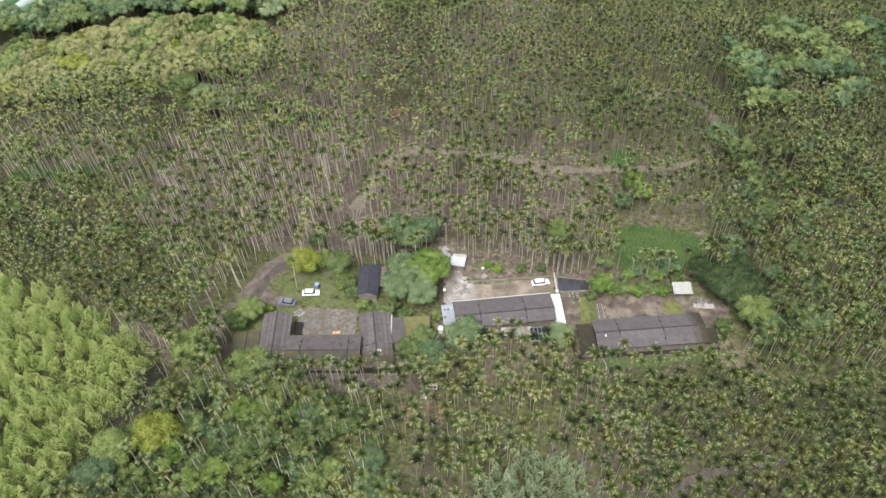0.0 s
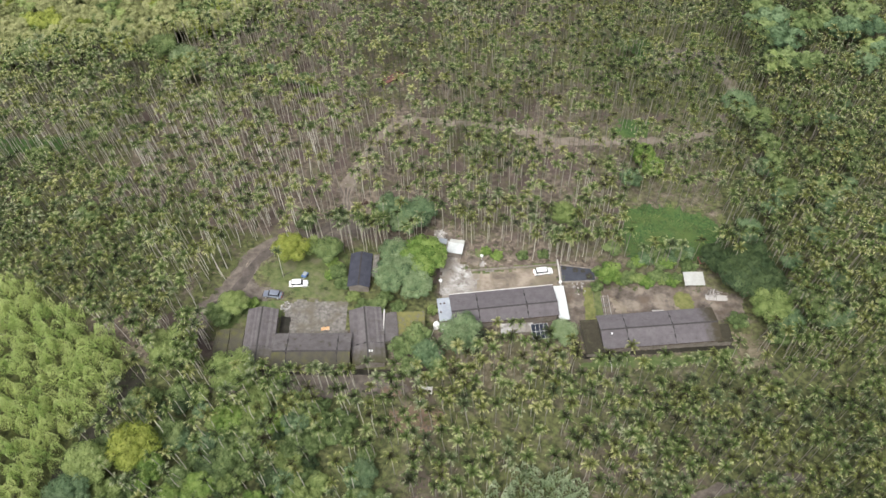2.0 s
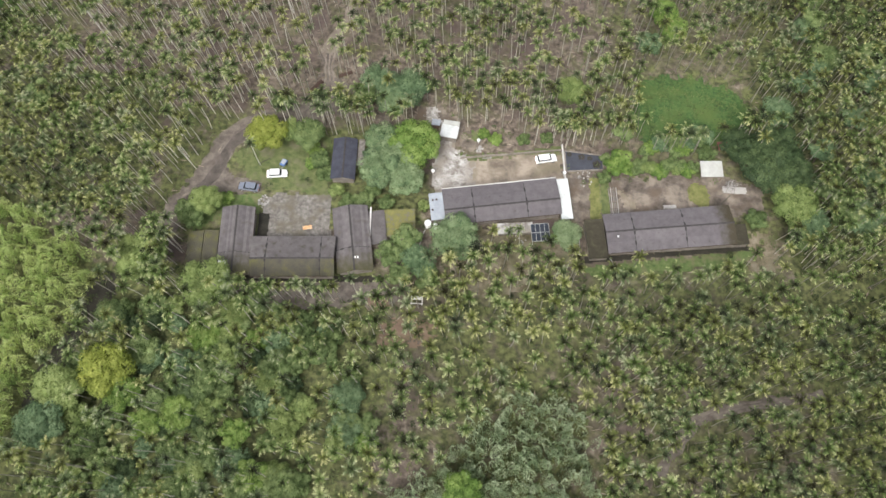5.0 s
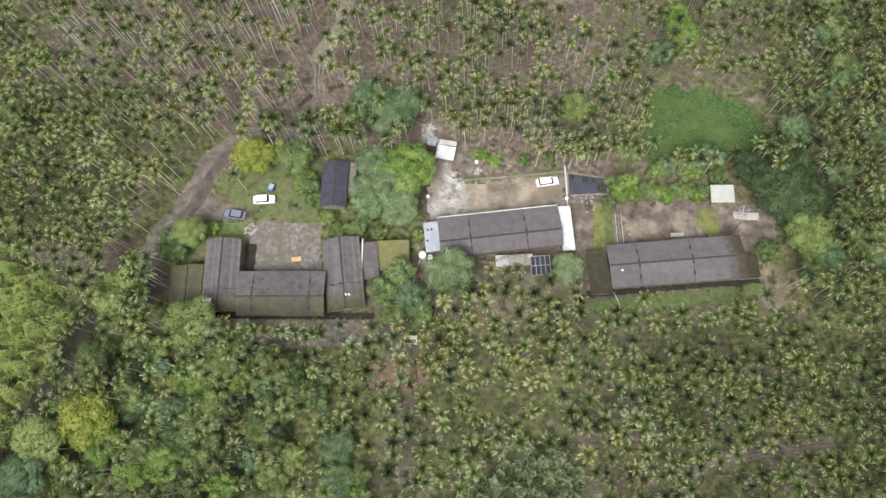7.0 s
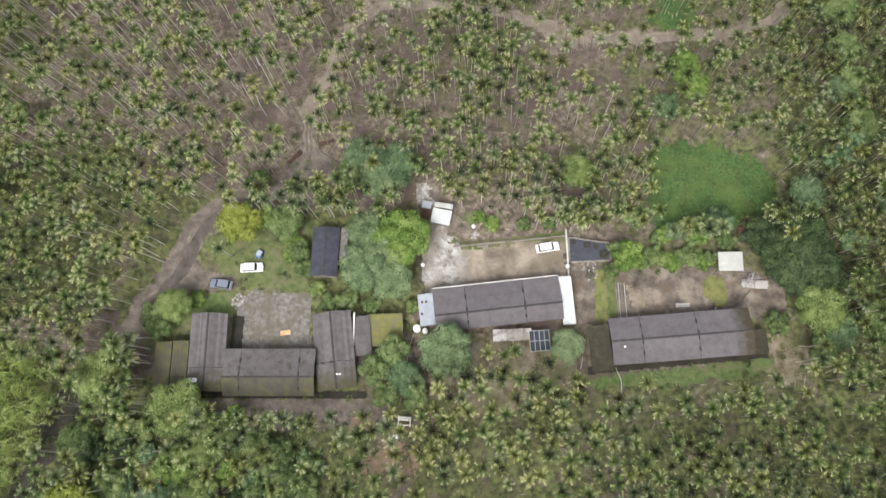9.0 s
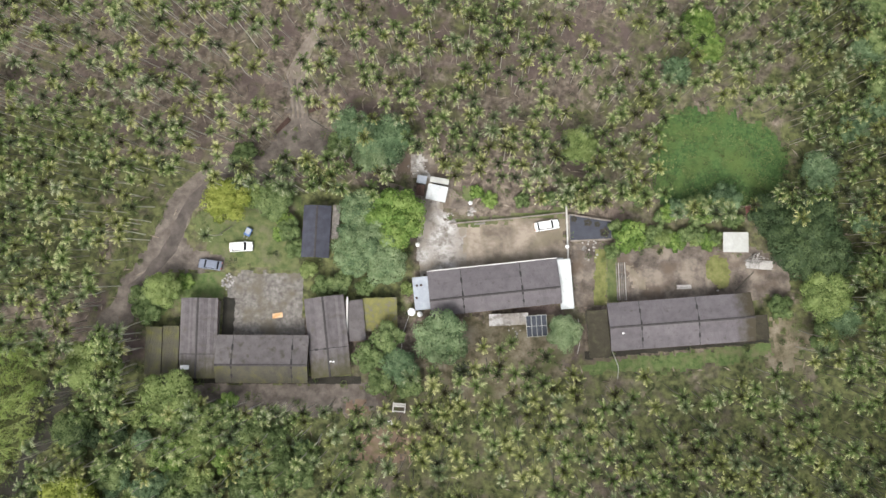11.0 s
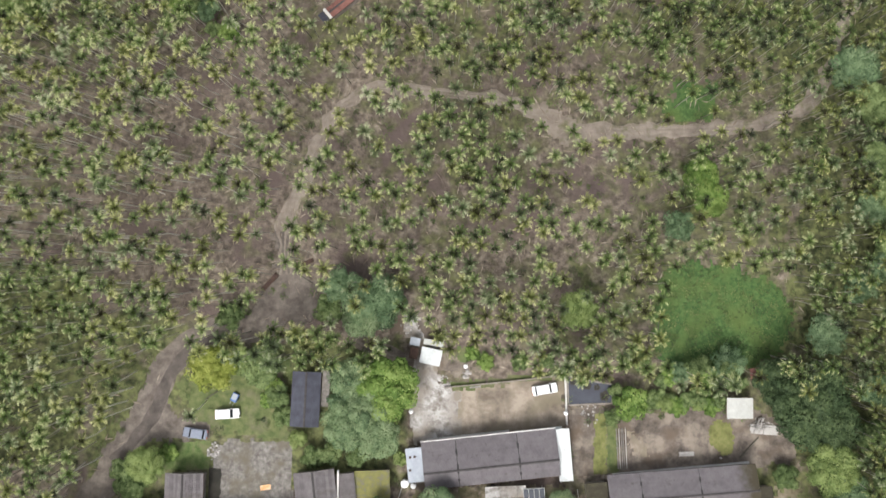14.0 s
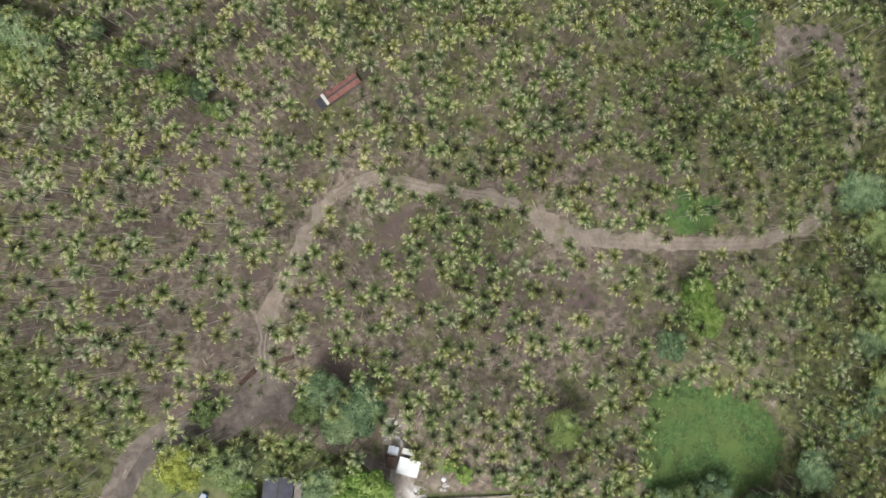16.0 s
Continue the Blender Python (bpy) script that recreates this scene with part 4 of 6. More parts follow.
def tank(x, y, r, h, label):
    th = thing("water_tank", pose(x, y, ground(x, y)), label, "water tank", "tanks at the house end")
    bm = bmesh.new()
    rod(bm, (0, 0, -0.3), (0, 0, h), r, sides=20)
    part("drum", bm, M_WHITE, th)
    bm = bmesh.new()
    rod(bm, (0, 0, h), (0, 0, h + 0.18), r * 0.98, r * 0.45, sides=20)
    rod(bm, (0, 0, h + 0.18), (0, 0, h + 0.28), r * 0.3, sides=12)
    part("lid", bm, M_WHITE, th)


tank(-0.7, 128.7, 0.72, 1.5, "large white plastic water tank beside the house")
tank(0.85, 128.3, 0.5, 1.2, "small white plastic water tank beside the house")


def wall_run(name, label, line, height, thick, material, posts=()):
    th = thing(name, pose(0, 0, 0), label, "wall", kind="structure")
    for (ax, ay), (bx, by) in zip(line, line[1:]):
        n = max(1, int(math.hypot(bx - ax, by - ay) / 2.0))
        d = Vector((bx - ax, by - ay, 0)) / n
        s = Vector((-d.y, d.x, 0)).normalized() * thick / 2
        for k in range(n):
            p, q = Vector((ax, ay, 0)) + d * k, Vector((ax, ay, 0)) + d * (k + 0.985)
            bm = bmesh.new()
            zp, zq = ground(p.x, p.y), ground(q.x, q.y)
            top = [(p - s), (q - s), (q + s), (p + s)]
            pts = [Vector((v.x, v.y, z + height)) for v, z in zip(top, (zp, zq, zq, zp))]
            slab(bm, *pts, height + 0.3)
            part("wall_section", bm, material, th)


wall_run("yard_wall", "low grey wall along the tan yard", [(6.3, 145.9), (18, 147.0), (29.0, 148.3)], 0.7, 0.22, M_WALL)
wall_run("yard_wall_east", "white-topped low wall beside the pond", [(29.1, 149.6), (29.2, 139.2)], 0.9, 0.25, M_PALE)
wall_run("house_step", "pale concrete step along the house front", [(3.2, 136.3), (18.5, 138.0)], 0.3, 0.45, M_PALE)
wall_run("house_step_east", "pale concrete step along the house front", [(37.5, 130.2), (63.0, 132.4)], 0.25, 0.4, M_PALE)


def post_lamp(x, y, h, label):
    th = thing("yard_lamp", pose(x, y, ground(x, y)), label, "lamp")
    bm = bmesh.new()
    rod(bm, (0, 0, -0.3), (0, 0, h), 0.06)
    part("pole", bm, M_PALE, th)
    bm = bmesh.new()
    bmesh.ops.create_uvsphere(bm, u_segments=14, v_segments=10, radius=0.42, matrix=pose(0, 0, h + 0.3))
    part("globe", bm, M_WHITE, th)


post_lamp(28.9, 141.4, 1.6, "white globe lamp on a post beside the wall")
post_lamp(0.3, 141.6, 1.6, "white globe lamp on a post beside the concrete yard")
post_lamp(10.4, 149.9, 1.3, "white globe lamp on a post beside weeds")


def timber_rack():
    th = thing("timber_rack", pose(39.3, 134.9, ground(39.3, 134.9), -5.7, 0, 1), "long weathered timber rails lying on sleepers", "timber")
    for k in range(5):
        x = -0.8 + k * 0.4
        bm = bmesh.new()
        rod(bm, (x, -3.7, 0.36), (x + 0.06 * (k % 3), 3.6, 0.36), 0.08)
        part("rail", bm, M_STONE, th)
    for k in range(5):
        y = -3.2 + k * 1.6
        part("sleeper", boxes((-1.0, y, -0.05, 1.0, y + 0.12, 0.27)), M_WOOD, th)


timber_rack()


def pole_heap():
    th = thing("pole_heap", pose(65.4, 139.4, ground(65.4, 139.4)), "heap of pale bamboo poles at the yard corner", "poles")
    rng = random.Random(12)
    for k in range(15):
        a = rng.uniform(-0.4, 0.7) if k % 2 else rng.uniform(1.0, 2.2)
        L, px, py, z = rng.uniform(1.8, 3.4), rng.uniform(-0.9, 1.1), rng.uniform(-0.9, 0.5), 0.1 + 0.05 * k
        bm = bmesh.new()
        rod(bm, (px - math.cos(a) * L / 2, py - math.sin(a) * L / 2, z), (px + math.cos(a) * L / 2, py + math.sin(a) * L / 2, z + rng.uniform(0, 0.4)), 0.07)
        part("pole", bm, M_STONE, th)


pole_heap()
tarp("pale_tarp", "crumpled pale tarp under bamboo poles", 66.2, 138.3, -4, 5.2, 1.8, M_STONE, 9)


def plank_stack(name, label, x, y, turn, sx, sy, count, material):
    th = thing(name, pose(x, y, ground(x, y), 0, 0, turn), label, "planks")
    for k in range(count):
        y0 = -sy / 2 + k * sy / count
        part("plank", boxes((-sx / 2 + 0.07 * (k % 3), y0, -0.1, sx / 2 - 0.05 * (k % 2), y0 + sy / count - 0.02, 0.25)), material, th)


plank_stack("plank_stack", "pale planks stacked along the house front", 51.4, 133.9, 2, 2.8, 0.8, 4, M_STONE)
plank_stack("plank_stack", "two pale planks lying beside the yard wall", 12.2, 146.0, 6, 2.2, 0.3, 2, M_STONE)
plank_stack("plank_bridge", "dark brown planks over a ditch by the track", -27.0, 165.6, 48, 4.2, 0.9, 3, M_DARKWOOD)
plank_stack("plank_bridge", "dark brown planks beside the junction", -20.4, 169.3, 22, 3.4, 0.8, 3, M_DARKWOOD)


def fence_pole(ax, ay, bx, by, h):
    bm = bmesh.new()
    rod(bm, (ax, ay, ground(ax, ay) + h), (bx, by, ground(bx, by) + h), 0.09)
    tagged(part("fallen_palm_trunk", bm, M_TRUNK), "pale fallen palm trunk lying on the ground", "log")


def hose(points, label):
    """A pale hose or pipe lying on the ground."""
    bm = bmesh.new()
    pts = spline(points, 0.5)
    for p, q in zip(pts, pts[1:]):
        rod(bm, (p.x, p.y, ground(p.x, p.y) + 0.12), (q.x, q.y, ground(q.x, q.y) + 0.12), 0.06, sides=5)
    tagged(part("hose", bm, M_PALE), label, "pipe")


hose([(37.2, 121.4), (38.2, 118.8), (38.0, 116.4)], "pale pipe lying behind the long house")
hose([(30.9, 127.6), (31.2, 124.0), (30.6, 121.0)], "pale pipe lying beside a tree")
hose([(-1.2, 128.0), (-2.2, 125.0), (-2.6, 121.5)], "pale pipe running from the water tank")
fence_pole(-22.6, 171.4, -21.8, 167.6, 0.2)
fence_pole(-21.6, 167.2, -17.6, 164.6, 0.2)
fence_pole(46.6, 154, 47.6, 160, 0.3)
fence_pole(-12.4, 219.6, -8.6, 222.6, 0.4)
fence_pole(-38, 143.6, -35.6, 145.2, 0.4)
fence_pole(61.2, 133.2, 65.0, 136.9, 0.3)


def short_post(x, y, h, label):
    bm = bmesh.new()
    rod(bm, (x, y, ground(x, y) - 0.3), (x, y, ground(x, y) + h), 0.13, 0.11, 8)
    tagged(part("post", bm, M_PALE), label, "post")


short_post(57.7, 133.2, 0.9, "short white post beside the grass patch")


def roof_weight(x, y, r, seed):
    bm = bmesh.new()
    lump(bm, (0, 0, 0), r, seed, 0.5)
    ob = tagged(part("roof_weight", bm, M_DARKWOOD), "dark stone weighing down a pale metal roof", "stone")
    ob.location = (x, y, ground(1.2, 132.2) + 2.86)


for k, (x, y) in enumerate(((0.3, 133.6), (1.1, 133.7), (0.3, 131.3))):
    roof_weight(x, y, 0.26, 31 + k)


def small_table(x, y):
    th = thing("work_bench", pose(x, y, ground(x, y), 0, 0, -4), "white slatted bench frame standing on bare soil", "bench")
    for y0, y1 in ((-0.8, -0.62), (0.1, 0.42), (0.5, 0.8)):
        part("slat", boxes((-1.0, y0, 0.82, 1.0, y1, 0.9)), M_PALE, th)
    for x0 in (-1.2, 1.0):
        part("end_rail", boxes((x0, -0.95, 0.8, x0 + 0.2, 0.9, 0.93)), M_PALE, th)
    for sx in (-1.05, 0.97):
        for sy in (-0.75, 0.67):
            part("leg", boxes((sx, sy, -0.2, sx + 0.08, sy + 0.08, 0.82)), M_WOOD, th)


small_table(-2.75, 111.0)
pile("rubble_heap", "few white scraps lying beside the bench", "rubble", -4.5, 108.3, 4, 0.4, 0.25, M_WHITE, 23)


def greenhouse_rows():
    for k in range(7):
        x, y = -190 + k * 5.2, 303 - k * 1.4
        bm = bmesh.new()
        sides = 8
        prev = None
        for e in (-1, 1):
            ring = []
            for s in range(sides + 1):
                a = math.pi * s / sides
                px, py = x + math.cos(a) * 2.2 + e * 5, y + e * 12
                ring.append(bm.verts.new((px, py, ground(px, py) + math.sin(a) * 1.9 + 0.05)))
            if prev:
                for s in range(sides):
                    bm.faces.new((prev[s], prev[s + 1], ring[s + 1], ring[s]))
            prev = ring
        bmesh.ops.recalc_face_normals(bm, faces=bm.faces)
        tagged(part("greenhouse_tunnel", bm, M_NET if k % 2 else M_GREENHOUSE), "low greenhouse tunnel covered in green-white film", "greenhouse", "greenhouse tunnels")


greenhouse_rows()


def vent(x, y, h, n, label):
    th = thing("roof_vent", pose(x, y, ground(x, y) + h), label, "vent")
    for k in range(n):
        part("cap", boxes((k * 0.55, -0.14, -0.3, k * 0.55 + 0.3, 0.14, 0.22)), M_WHITE, th)


vent(-15.4, 119.4, 3.75, 2, "two small white vents on the wing roof")
vent(60.4, 132.2, 3.2, 1, "small white vent at the roof edge")
vent(38.6, 124.9, 3.6, 1, "small white vent on the long roof")


# ---- vegetation ----
WOODS_EAST = [(96, 224), (104, 275), (155, 290), (185, 275), (150, 235), (118, 212)]

def crown_mesh(name, seed, leaf, count, lobes, flat, material, feather=False):
    """A crown of unit radius: leaf clumps spread over uneven lobes, denser on the upper side, with gaps."""
    rng = np.random.default_rng(seed)
    cs = []
    for k in range(lobes):
        a = k * 2.4 + rng.uniform(-0.4, 0.4)
        d = 0.70 * math.sqrt((k + 0.3) / lobes)
        cs.append((d * math.cos(a), d * math.sin(a), rng.uniform(-0.08, 0.3) * flat + 0.25 * flat * (1 - d), rng.uniform(0.20, 0.36)))
    cs = np.array(cs)
    pick = rng.integers(0, lobes, count)
    v = rng.normal(size=(count, 3))
    v[:, 2] = np.abs(v[:, 2]) * 1.0 - 0.35
    v /= np.linalg.norm(v, axis=1)[:, None]
    inner = rng.random(count) < 0.28
    shell = np.where(inner, rng.uniform(0.55, 0.8, count), rng.uniform(0.85, 1.05, count))
    p = cs[pick, :3] + v * (cs[pick, 3] * shell)[:, None] * np.array((1, 1, flat))
    # each leaf clump: a triangle facing roughly outward
    nrm = v + rng.normal(size=(count, 3)) * 0.36
    nrm[:, 2] += 0.45
    nrm /= np.linalg.norm(nrm, axis=1)[:, None]
    t = np.cross(nrm, rng.normal(size=(count, 3)))
    t /= np.linalg.norm(t, axis=1)[:, None]
    b = np.cross(nrm, t)
    s = (leaf * rng.uniform(0.45, 1.2, count) * np.where(inner, 1.9, 1.0))[:, None]
    q = np.stack([p - t * s * 0.5 - b * s * 0.38, p - t * s * 0.45 + b * s * 0.38, p + t * s * 0.75 - nrm * s * 0.15], 1)
    # leaves facing up are tinted lighter, top light put into the colour
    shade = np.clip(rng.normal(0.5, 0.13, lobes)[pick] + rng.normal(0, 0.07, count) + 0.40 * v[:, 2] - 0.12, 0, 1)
    me = bpy.data.meshes.new(name)
    me.vertices.add(count * 3)
    me.vertices.foreach_set("co", q.reshape(-1))
    me.loops.add(count * 3)
    me.loops.foreach_set("vertex_index", np.arange(count * 3))
    me.polygons.add(count)
    me.polygons.foreach_set("loop_start", np.arange(count) * 3)
    me.update(calc_edges=True)
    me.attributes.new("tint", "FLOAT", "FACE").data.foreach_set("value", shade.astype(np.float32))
    me.attributes.new("solo", "FLOAT", "FACE").data.foreach_set("value", np.full(count, 0.22, np.float32))
    me.materials.append(material)
    return me


def trunk_mesh(seed):
    rng = random.Random(seed)
    bm = bmesh.new()
    rod(bm, (0, 0, -0.3), (0.03, 0.02, 0.55), 0.05, 0.035, 7)
    for k in range(6):
        a = k * 1.1 + rng.uniform(-0.3, 0.3)
        z = rng.uniform(0.4, 0.58)
        d = rng.uniform(0.25, 0.5)
        rod(bm, (0.03, 0.02, z), (d * math.cos(a), d * math.sin(a), z + rng.uniform(0.25, 0.42)), 0.026, 0.008, 5)
    me = bpy.data.meshes.new("trunk")
    bm.to_mesh(me)
    bm.free()
    me.materials.append(M_BARK)
    return me


TRUNKS = [trunk_mesh(s) for s in range(3)]
CROWNS = {}
KINDS = {
    "green": (M_GREEN, "dark green broadleaf tree", 0.15),
    "dark": (M_DARK, "dense dark green broadleaf tree", 0.14),
    "lime": (M_LIME, "bright lime-green broadleaf tree", 0.15),
    "yellow": (M_YELLOW, "yellow-green broadleaf tree", 0.14),
    "grey": (M_GREY, "grey-green broadleaf tree", 0.13),
    "blue": (M_BLUE, "bluish green broadleaf tree", 0.13),
    "khaki": (M_KHAKI, "pale khaki-green broadleaf tree", 0.14),
    "olive": (M_OLIVE, "olive-green broadleaf tree", 0.13),
}
tree_count = 0


FAR = {}


def far_tree(x, y, r, h, kind, turn):
    """A tree of the far woods, kept for one joined mesh."""
    FAR.setdefault(kind, []).append((x, y, r, h, turn))


def join_far():
    for kind, rows in FAR.items():
        material, words, leaf = KINDS[kind]
        V, T = [], []
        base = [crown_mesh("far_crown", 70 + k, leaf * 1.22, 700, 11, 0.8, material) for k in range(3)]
        data = []
        for me in base:
            co = np.empty(len(me.vertices) * 3)
            me.vertices.foreach_get("co", co)
            t = np.empty(len(me.polygons), np.float32)
            me.attributes["tint"].data.foreach_get("value", t)
            data.append((co.reshape(-1, 3), t))
            bpy.data.meshes.remove(me)
        rng = random.Random(len(rows))
        for i, (x, y, r, h, turn) in enumerate(rows):
            co, t = data[i % 3]
            c, s = math.cos(turn), math.sin(turn)
            p = np.stack([(co[:, 0] * c - co[:, 1] * s) * r * 1.25 + x, (co[:, 0] * s + co[:, 1] * c) * r * 1.25 + y, co[:, 2] * r * 1.05 + ground(x, y) + max(h - r * 0.75, r * 0.4)], 1)
            V.append(p)
            T.append(np.clip(t + rng.gauss(0, 0.16), 0, 1))
        V, T = np.concatenate(V), np.concatenate(T)
        n = len(T)
        tris = np.arange(n * 3).reshape(-1, 3)
        bm = bmesh.new()
        for x, y, r, h, turn in rows:
            rod(bm, (x, y, ground(x, y) - 0.3), (x, y, ground(x, y) + h * 0.8), r * 0.08, r * 0.03, 5)
        stems = part("far_trunks", bm, M_BARK)
        me = mesh_of("far_woods", V, tris, np.zeros(len(tris), int), T, (material,))
        ob = tagged(new("far_woods", me), f"distant woods of {words}s", "woods", kind="stuff")
        stems.parent = ob
        stems.name = "trunks"
        tagged(stems, kind="stuff")


def tree(x, y, r, h, kind="green", where="beside the palms", flat=0.8):
    """A broadleaf tree: crown radius r, top at height h."""
    global tree_count
    tree_count += 1
    material, words, leaf = KINDS[kind]
    big = r > 2.9
    v = tree_count % 3
    key = (kind, v, big)
    if key not in CROWNS:
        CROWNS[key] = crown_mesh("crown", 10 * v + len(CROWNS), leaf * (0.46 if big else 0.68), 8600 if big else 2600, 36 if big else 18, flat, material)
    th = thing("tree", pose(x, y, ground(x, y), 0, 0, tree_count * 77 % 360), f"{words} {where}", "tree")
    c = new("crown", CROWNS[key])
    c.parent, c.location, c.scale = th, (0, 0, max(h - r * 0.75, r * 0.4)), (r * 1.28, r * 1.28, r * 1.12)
    k = new("trunk", TRUNKS[v])
    k.parent, k.scale = th, (r * 1.5, r * 1.5, max(h - r * 0.5, r * 0.7))
    return th


def scatter(poly, step, seed, jitter=0.42):
    rng = random.Random(seed)
    x0, x1 = min(p[0] for p in poly), max(p[0] for p in poly)
    y0, y1 = min(p[1] for p in poly), max(p[1] for p in poly)
    j = 0
    y = y0
    while y < y1:
        x = x0 + (step / 2 if j % 2 else 0)
        while x < x1:
            px, py = x + rng.uniform(-jitter, jitter) * step, y + rng.uniform(-jitter, jitter) * step
            if inside(px, py, poly):
                yield px, py, rng
            x += step
        y += step * 0.87
        j += 1


SPOTS = []


def stand(x, y, r, h, kind, where):
    SPOTS.append((x, y, r * 0.8))
    tree(x, y, r, h, kind, where)


# trees of the farmyard
stand(-3.9, 146.0, 5.5, 9.5, "lime", "between the dark house and concrete yard")
stand(-10.9, 139.6, 4.0, 9.0, "grey", "behind the dark house")
stand(-5.4, 137.4, 3.6, 8.0, "grey", "beside the mossy shed")
stand(-10.9, 147.6, 3.2, 8.0, "grey", "beside the dark house")
stand(-7.6, 142.4, 3.4, 8.5, "grey", "behind the dark house")
stand(-11.5, 143.2, 2.8, 7.0, "blue", "behind the dark house")
stand(-35.9, 149.6, 3.9, 6.8, "yellow", "beside the curving dirt road")
stand(-27.0, 149.8, 3.3, 6.0, "green", "beside the parked cars")
stand(-30.5, 151.0, 2.6, 5.5, "olive", "beside the parked cars")
stand(-24.2, 144.5, 2.2, 3.2, "green", "beside the dark house")
stand(-23.0, 140.8, 1.9, 2.6, "green", "beside the courtyard")
stand(-17.5, 133.5, 2.0, 3.0, "green", "at the courtyard corner")
stand(-14.2, 133.8, 1.9, 3.0, "green", "beside the farmhouse wing")
stand(-20.3, 136.6, 1.6, 2.4, "olive", "at the courtyard corner")
stand(-12.6, 136.4, 1.8, 3.0, "green", "beside the farmhouse wing")
stand(-25.5, 146.8, 1.8, 2.6, "lime", "on the patchy lawn")
stand(-26.2, 143.6, 1.4, 2.0, "lime", "on the patchy lawn")
stand(-43.6, 134.2, 1.6, 2.4, "lime", "at the lawn corner")
stand(-51.6, 131.4, 2.0, 3.6, "green", "beside the dirt road")
stand(-1.6, 133.2, 1.3, 2.0, "olive", "beside the blue-roofed annex")
stand(-9.6, 133.4, 1.7, 3.0, "green", "beside the mossy shed")
stand(14.2, 150.6, 1.5, 1.6, "lime", "beside the yard wall")
stand(11.6, 152.2, 1.3, 1.4, "lime", "near the small hut")
stand(20.5, 150.6, 1.5, 2.0, "green", "beside the yard wall")
stand(25.6, 151.0, 1.5, 2.2, "green", "beside the yard wall")
stand(5.1, 123.9, 4.6, 7.5, "grey", "behind the long house")
stand(27.7, 124.9, 3.0, 6.0, "grey", "beside the panel canopy")
stand(-4.8, 123.8, 2.9, 6.0, "green", "behind the mossy shed")
stand(-8.3, 120.3, 2.7, 5.5, "green", "behind the farmhouse wing")
stand(-2.6, 118.6, 3.0, 6.0, "blue", "in the back garden")
stand(-1.0, 115.5, 2.6, 5.0, "green", "in the back garden")
stand(-6.2, 115.6, 2.4, 5.0, "green", "in the back garden")
stand(76.4, 131.9, 4.4, 8.5, "olive", "at the far end of the yard")
stand(71.2, 142.6, 5.0, 9.0, "dark", "beside the open shed")
stand(75.6, 146.6, 4.8, 9.0, "dark", "beside the open shed")
stand(67.2, 147.4, 3.8, 7.5, "dark", "beside the open shed")
stand(77.5, 139.4, 4.2, 8.0, "dark", "at the far end of the yard")
stand(72.6, 138.2, 3.4, 7.5, "dark", "at the far end of the yard")
stand(69.0, 130.2, 2.2, 3.4, "green", "beside the long house end")
stand(76.0, 124.6, 2.8, 6.0, "green", "at the far end of the yard")
stand(79.5, 128.0, 3.0, 7.0, "blue", "at the far end of the yard")
stand(40.8, 143.2, 2.9, 5.0, "lime", "beside the pond")
for k in range(12):
    stand(43.6 + k * 1.25, 142.6 + (k * 7 % 5) * 0.4, 1.2 + (k * 3 % 4) * 0.22, 1.7 + (k * 5 % 4) * 0.25, ("lime", "green", "green", "olive", "green")[k % 5], "in a hedge beside brown yard")
for k in range(9):
    stand(47.0 + k * 1.75, 147.2 + (k * 5 % 4) * 0.9, 1.35 + (k % 3) * 0.3, 2.6 + (k % 4) * 0.5, ("green", "lime", "blue", "green")[k % 4], "in scrub beside the meadow")
stand(38.4, 145.2, 1.5, 2.6, "green", "beside the pond")
stand(37.6, 140.6, 1.5, 2.2, "green", "beside the pond")
stand(-57.4, 118.6, 4.9, 9.0, "olive", "beside the mossy sheds")
stand(-43.4, 112.6, 4.9, 8.5, "olive", "behind the farmhouse")
stand(-46.9, 132.6, 3.1, 6.0, "olive", "at the lawn corner")
stand(-49.6, 128.8, 2.6, 5.0, "green", "beside the dirt road")
stand(-33.6, 112.2, 1.6, 3.6, "lime", "behind the farmhouse hall")
stand(-5.4, 161.8, 4.4, 8.0, "blue", "near the small hut")
stand(-8.8, 159.0, 3.6, 7.0, "grey", "near the small hut")
stand(-12.5, 164.8, 3.2, 7.0, "blue", "near the track junction")
stand(-15.0, 160.4, 2.6, 6.0, "green", "near the track junction")
stand(-33.2, 159.0, 2.4, 5.0, "green", "near the track junction")
stand(55.6, 186.2, 3.4, 7.0, "lime", "among the palms")
stand(57.4, 181.8, 3.0, 6.0, "lime", "among the palms")
stand(50.8, 176.5, 2.8, 6.0, "blue", "beside the meadow")
stand(59.6, 151.0, 2.8, 4.5, "blue", "beside the meadow")
stand(54.6, 150.0, 2.0, 3.4, "green", "beside the meadow")
stand(77.0, 156.0, 3.4, 8.0, "blue", "beside the meadow")
stand(31.0, 160.5, 3.4, 9.0, "olive", "among the palms")
stand(42.5, 151.5, 2.2, 5.0, "green", "beside the pond")
stand(-60.2, 94.6, 4.6, 8.0, "yellow", "beside the stream")
stand(-56.6, 90.4, 3.2, 6.2, "lime", "beside the stream")
stand(-68.4, 91.0, 4.2, 7.5, "olive", "beside the stream")
stand(-70.2, 84.2, 4.0, 7.5, "blue", "beside the stream")
stand(6.0, 72.0, 3.4, 9.5, "lime", "in the plume grove")
stand(-35.0, 83.0, 2.6, 6.0, "lime", "in the garden woods")
stand(86.8, 208.0, 4.5, 9.0, "blue", "beside the dirt track")
stand(91.0, 200.5, 4.2, 9.0, "green", "beside the dirt track")
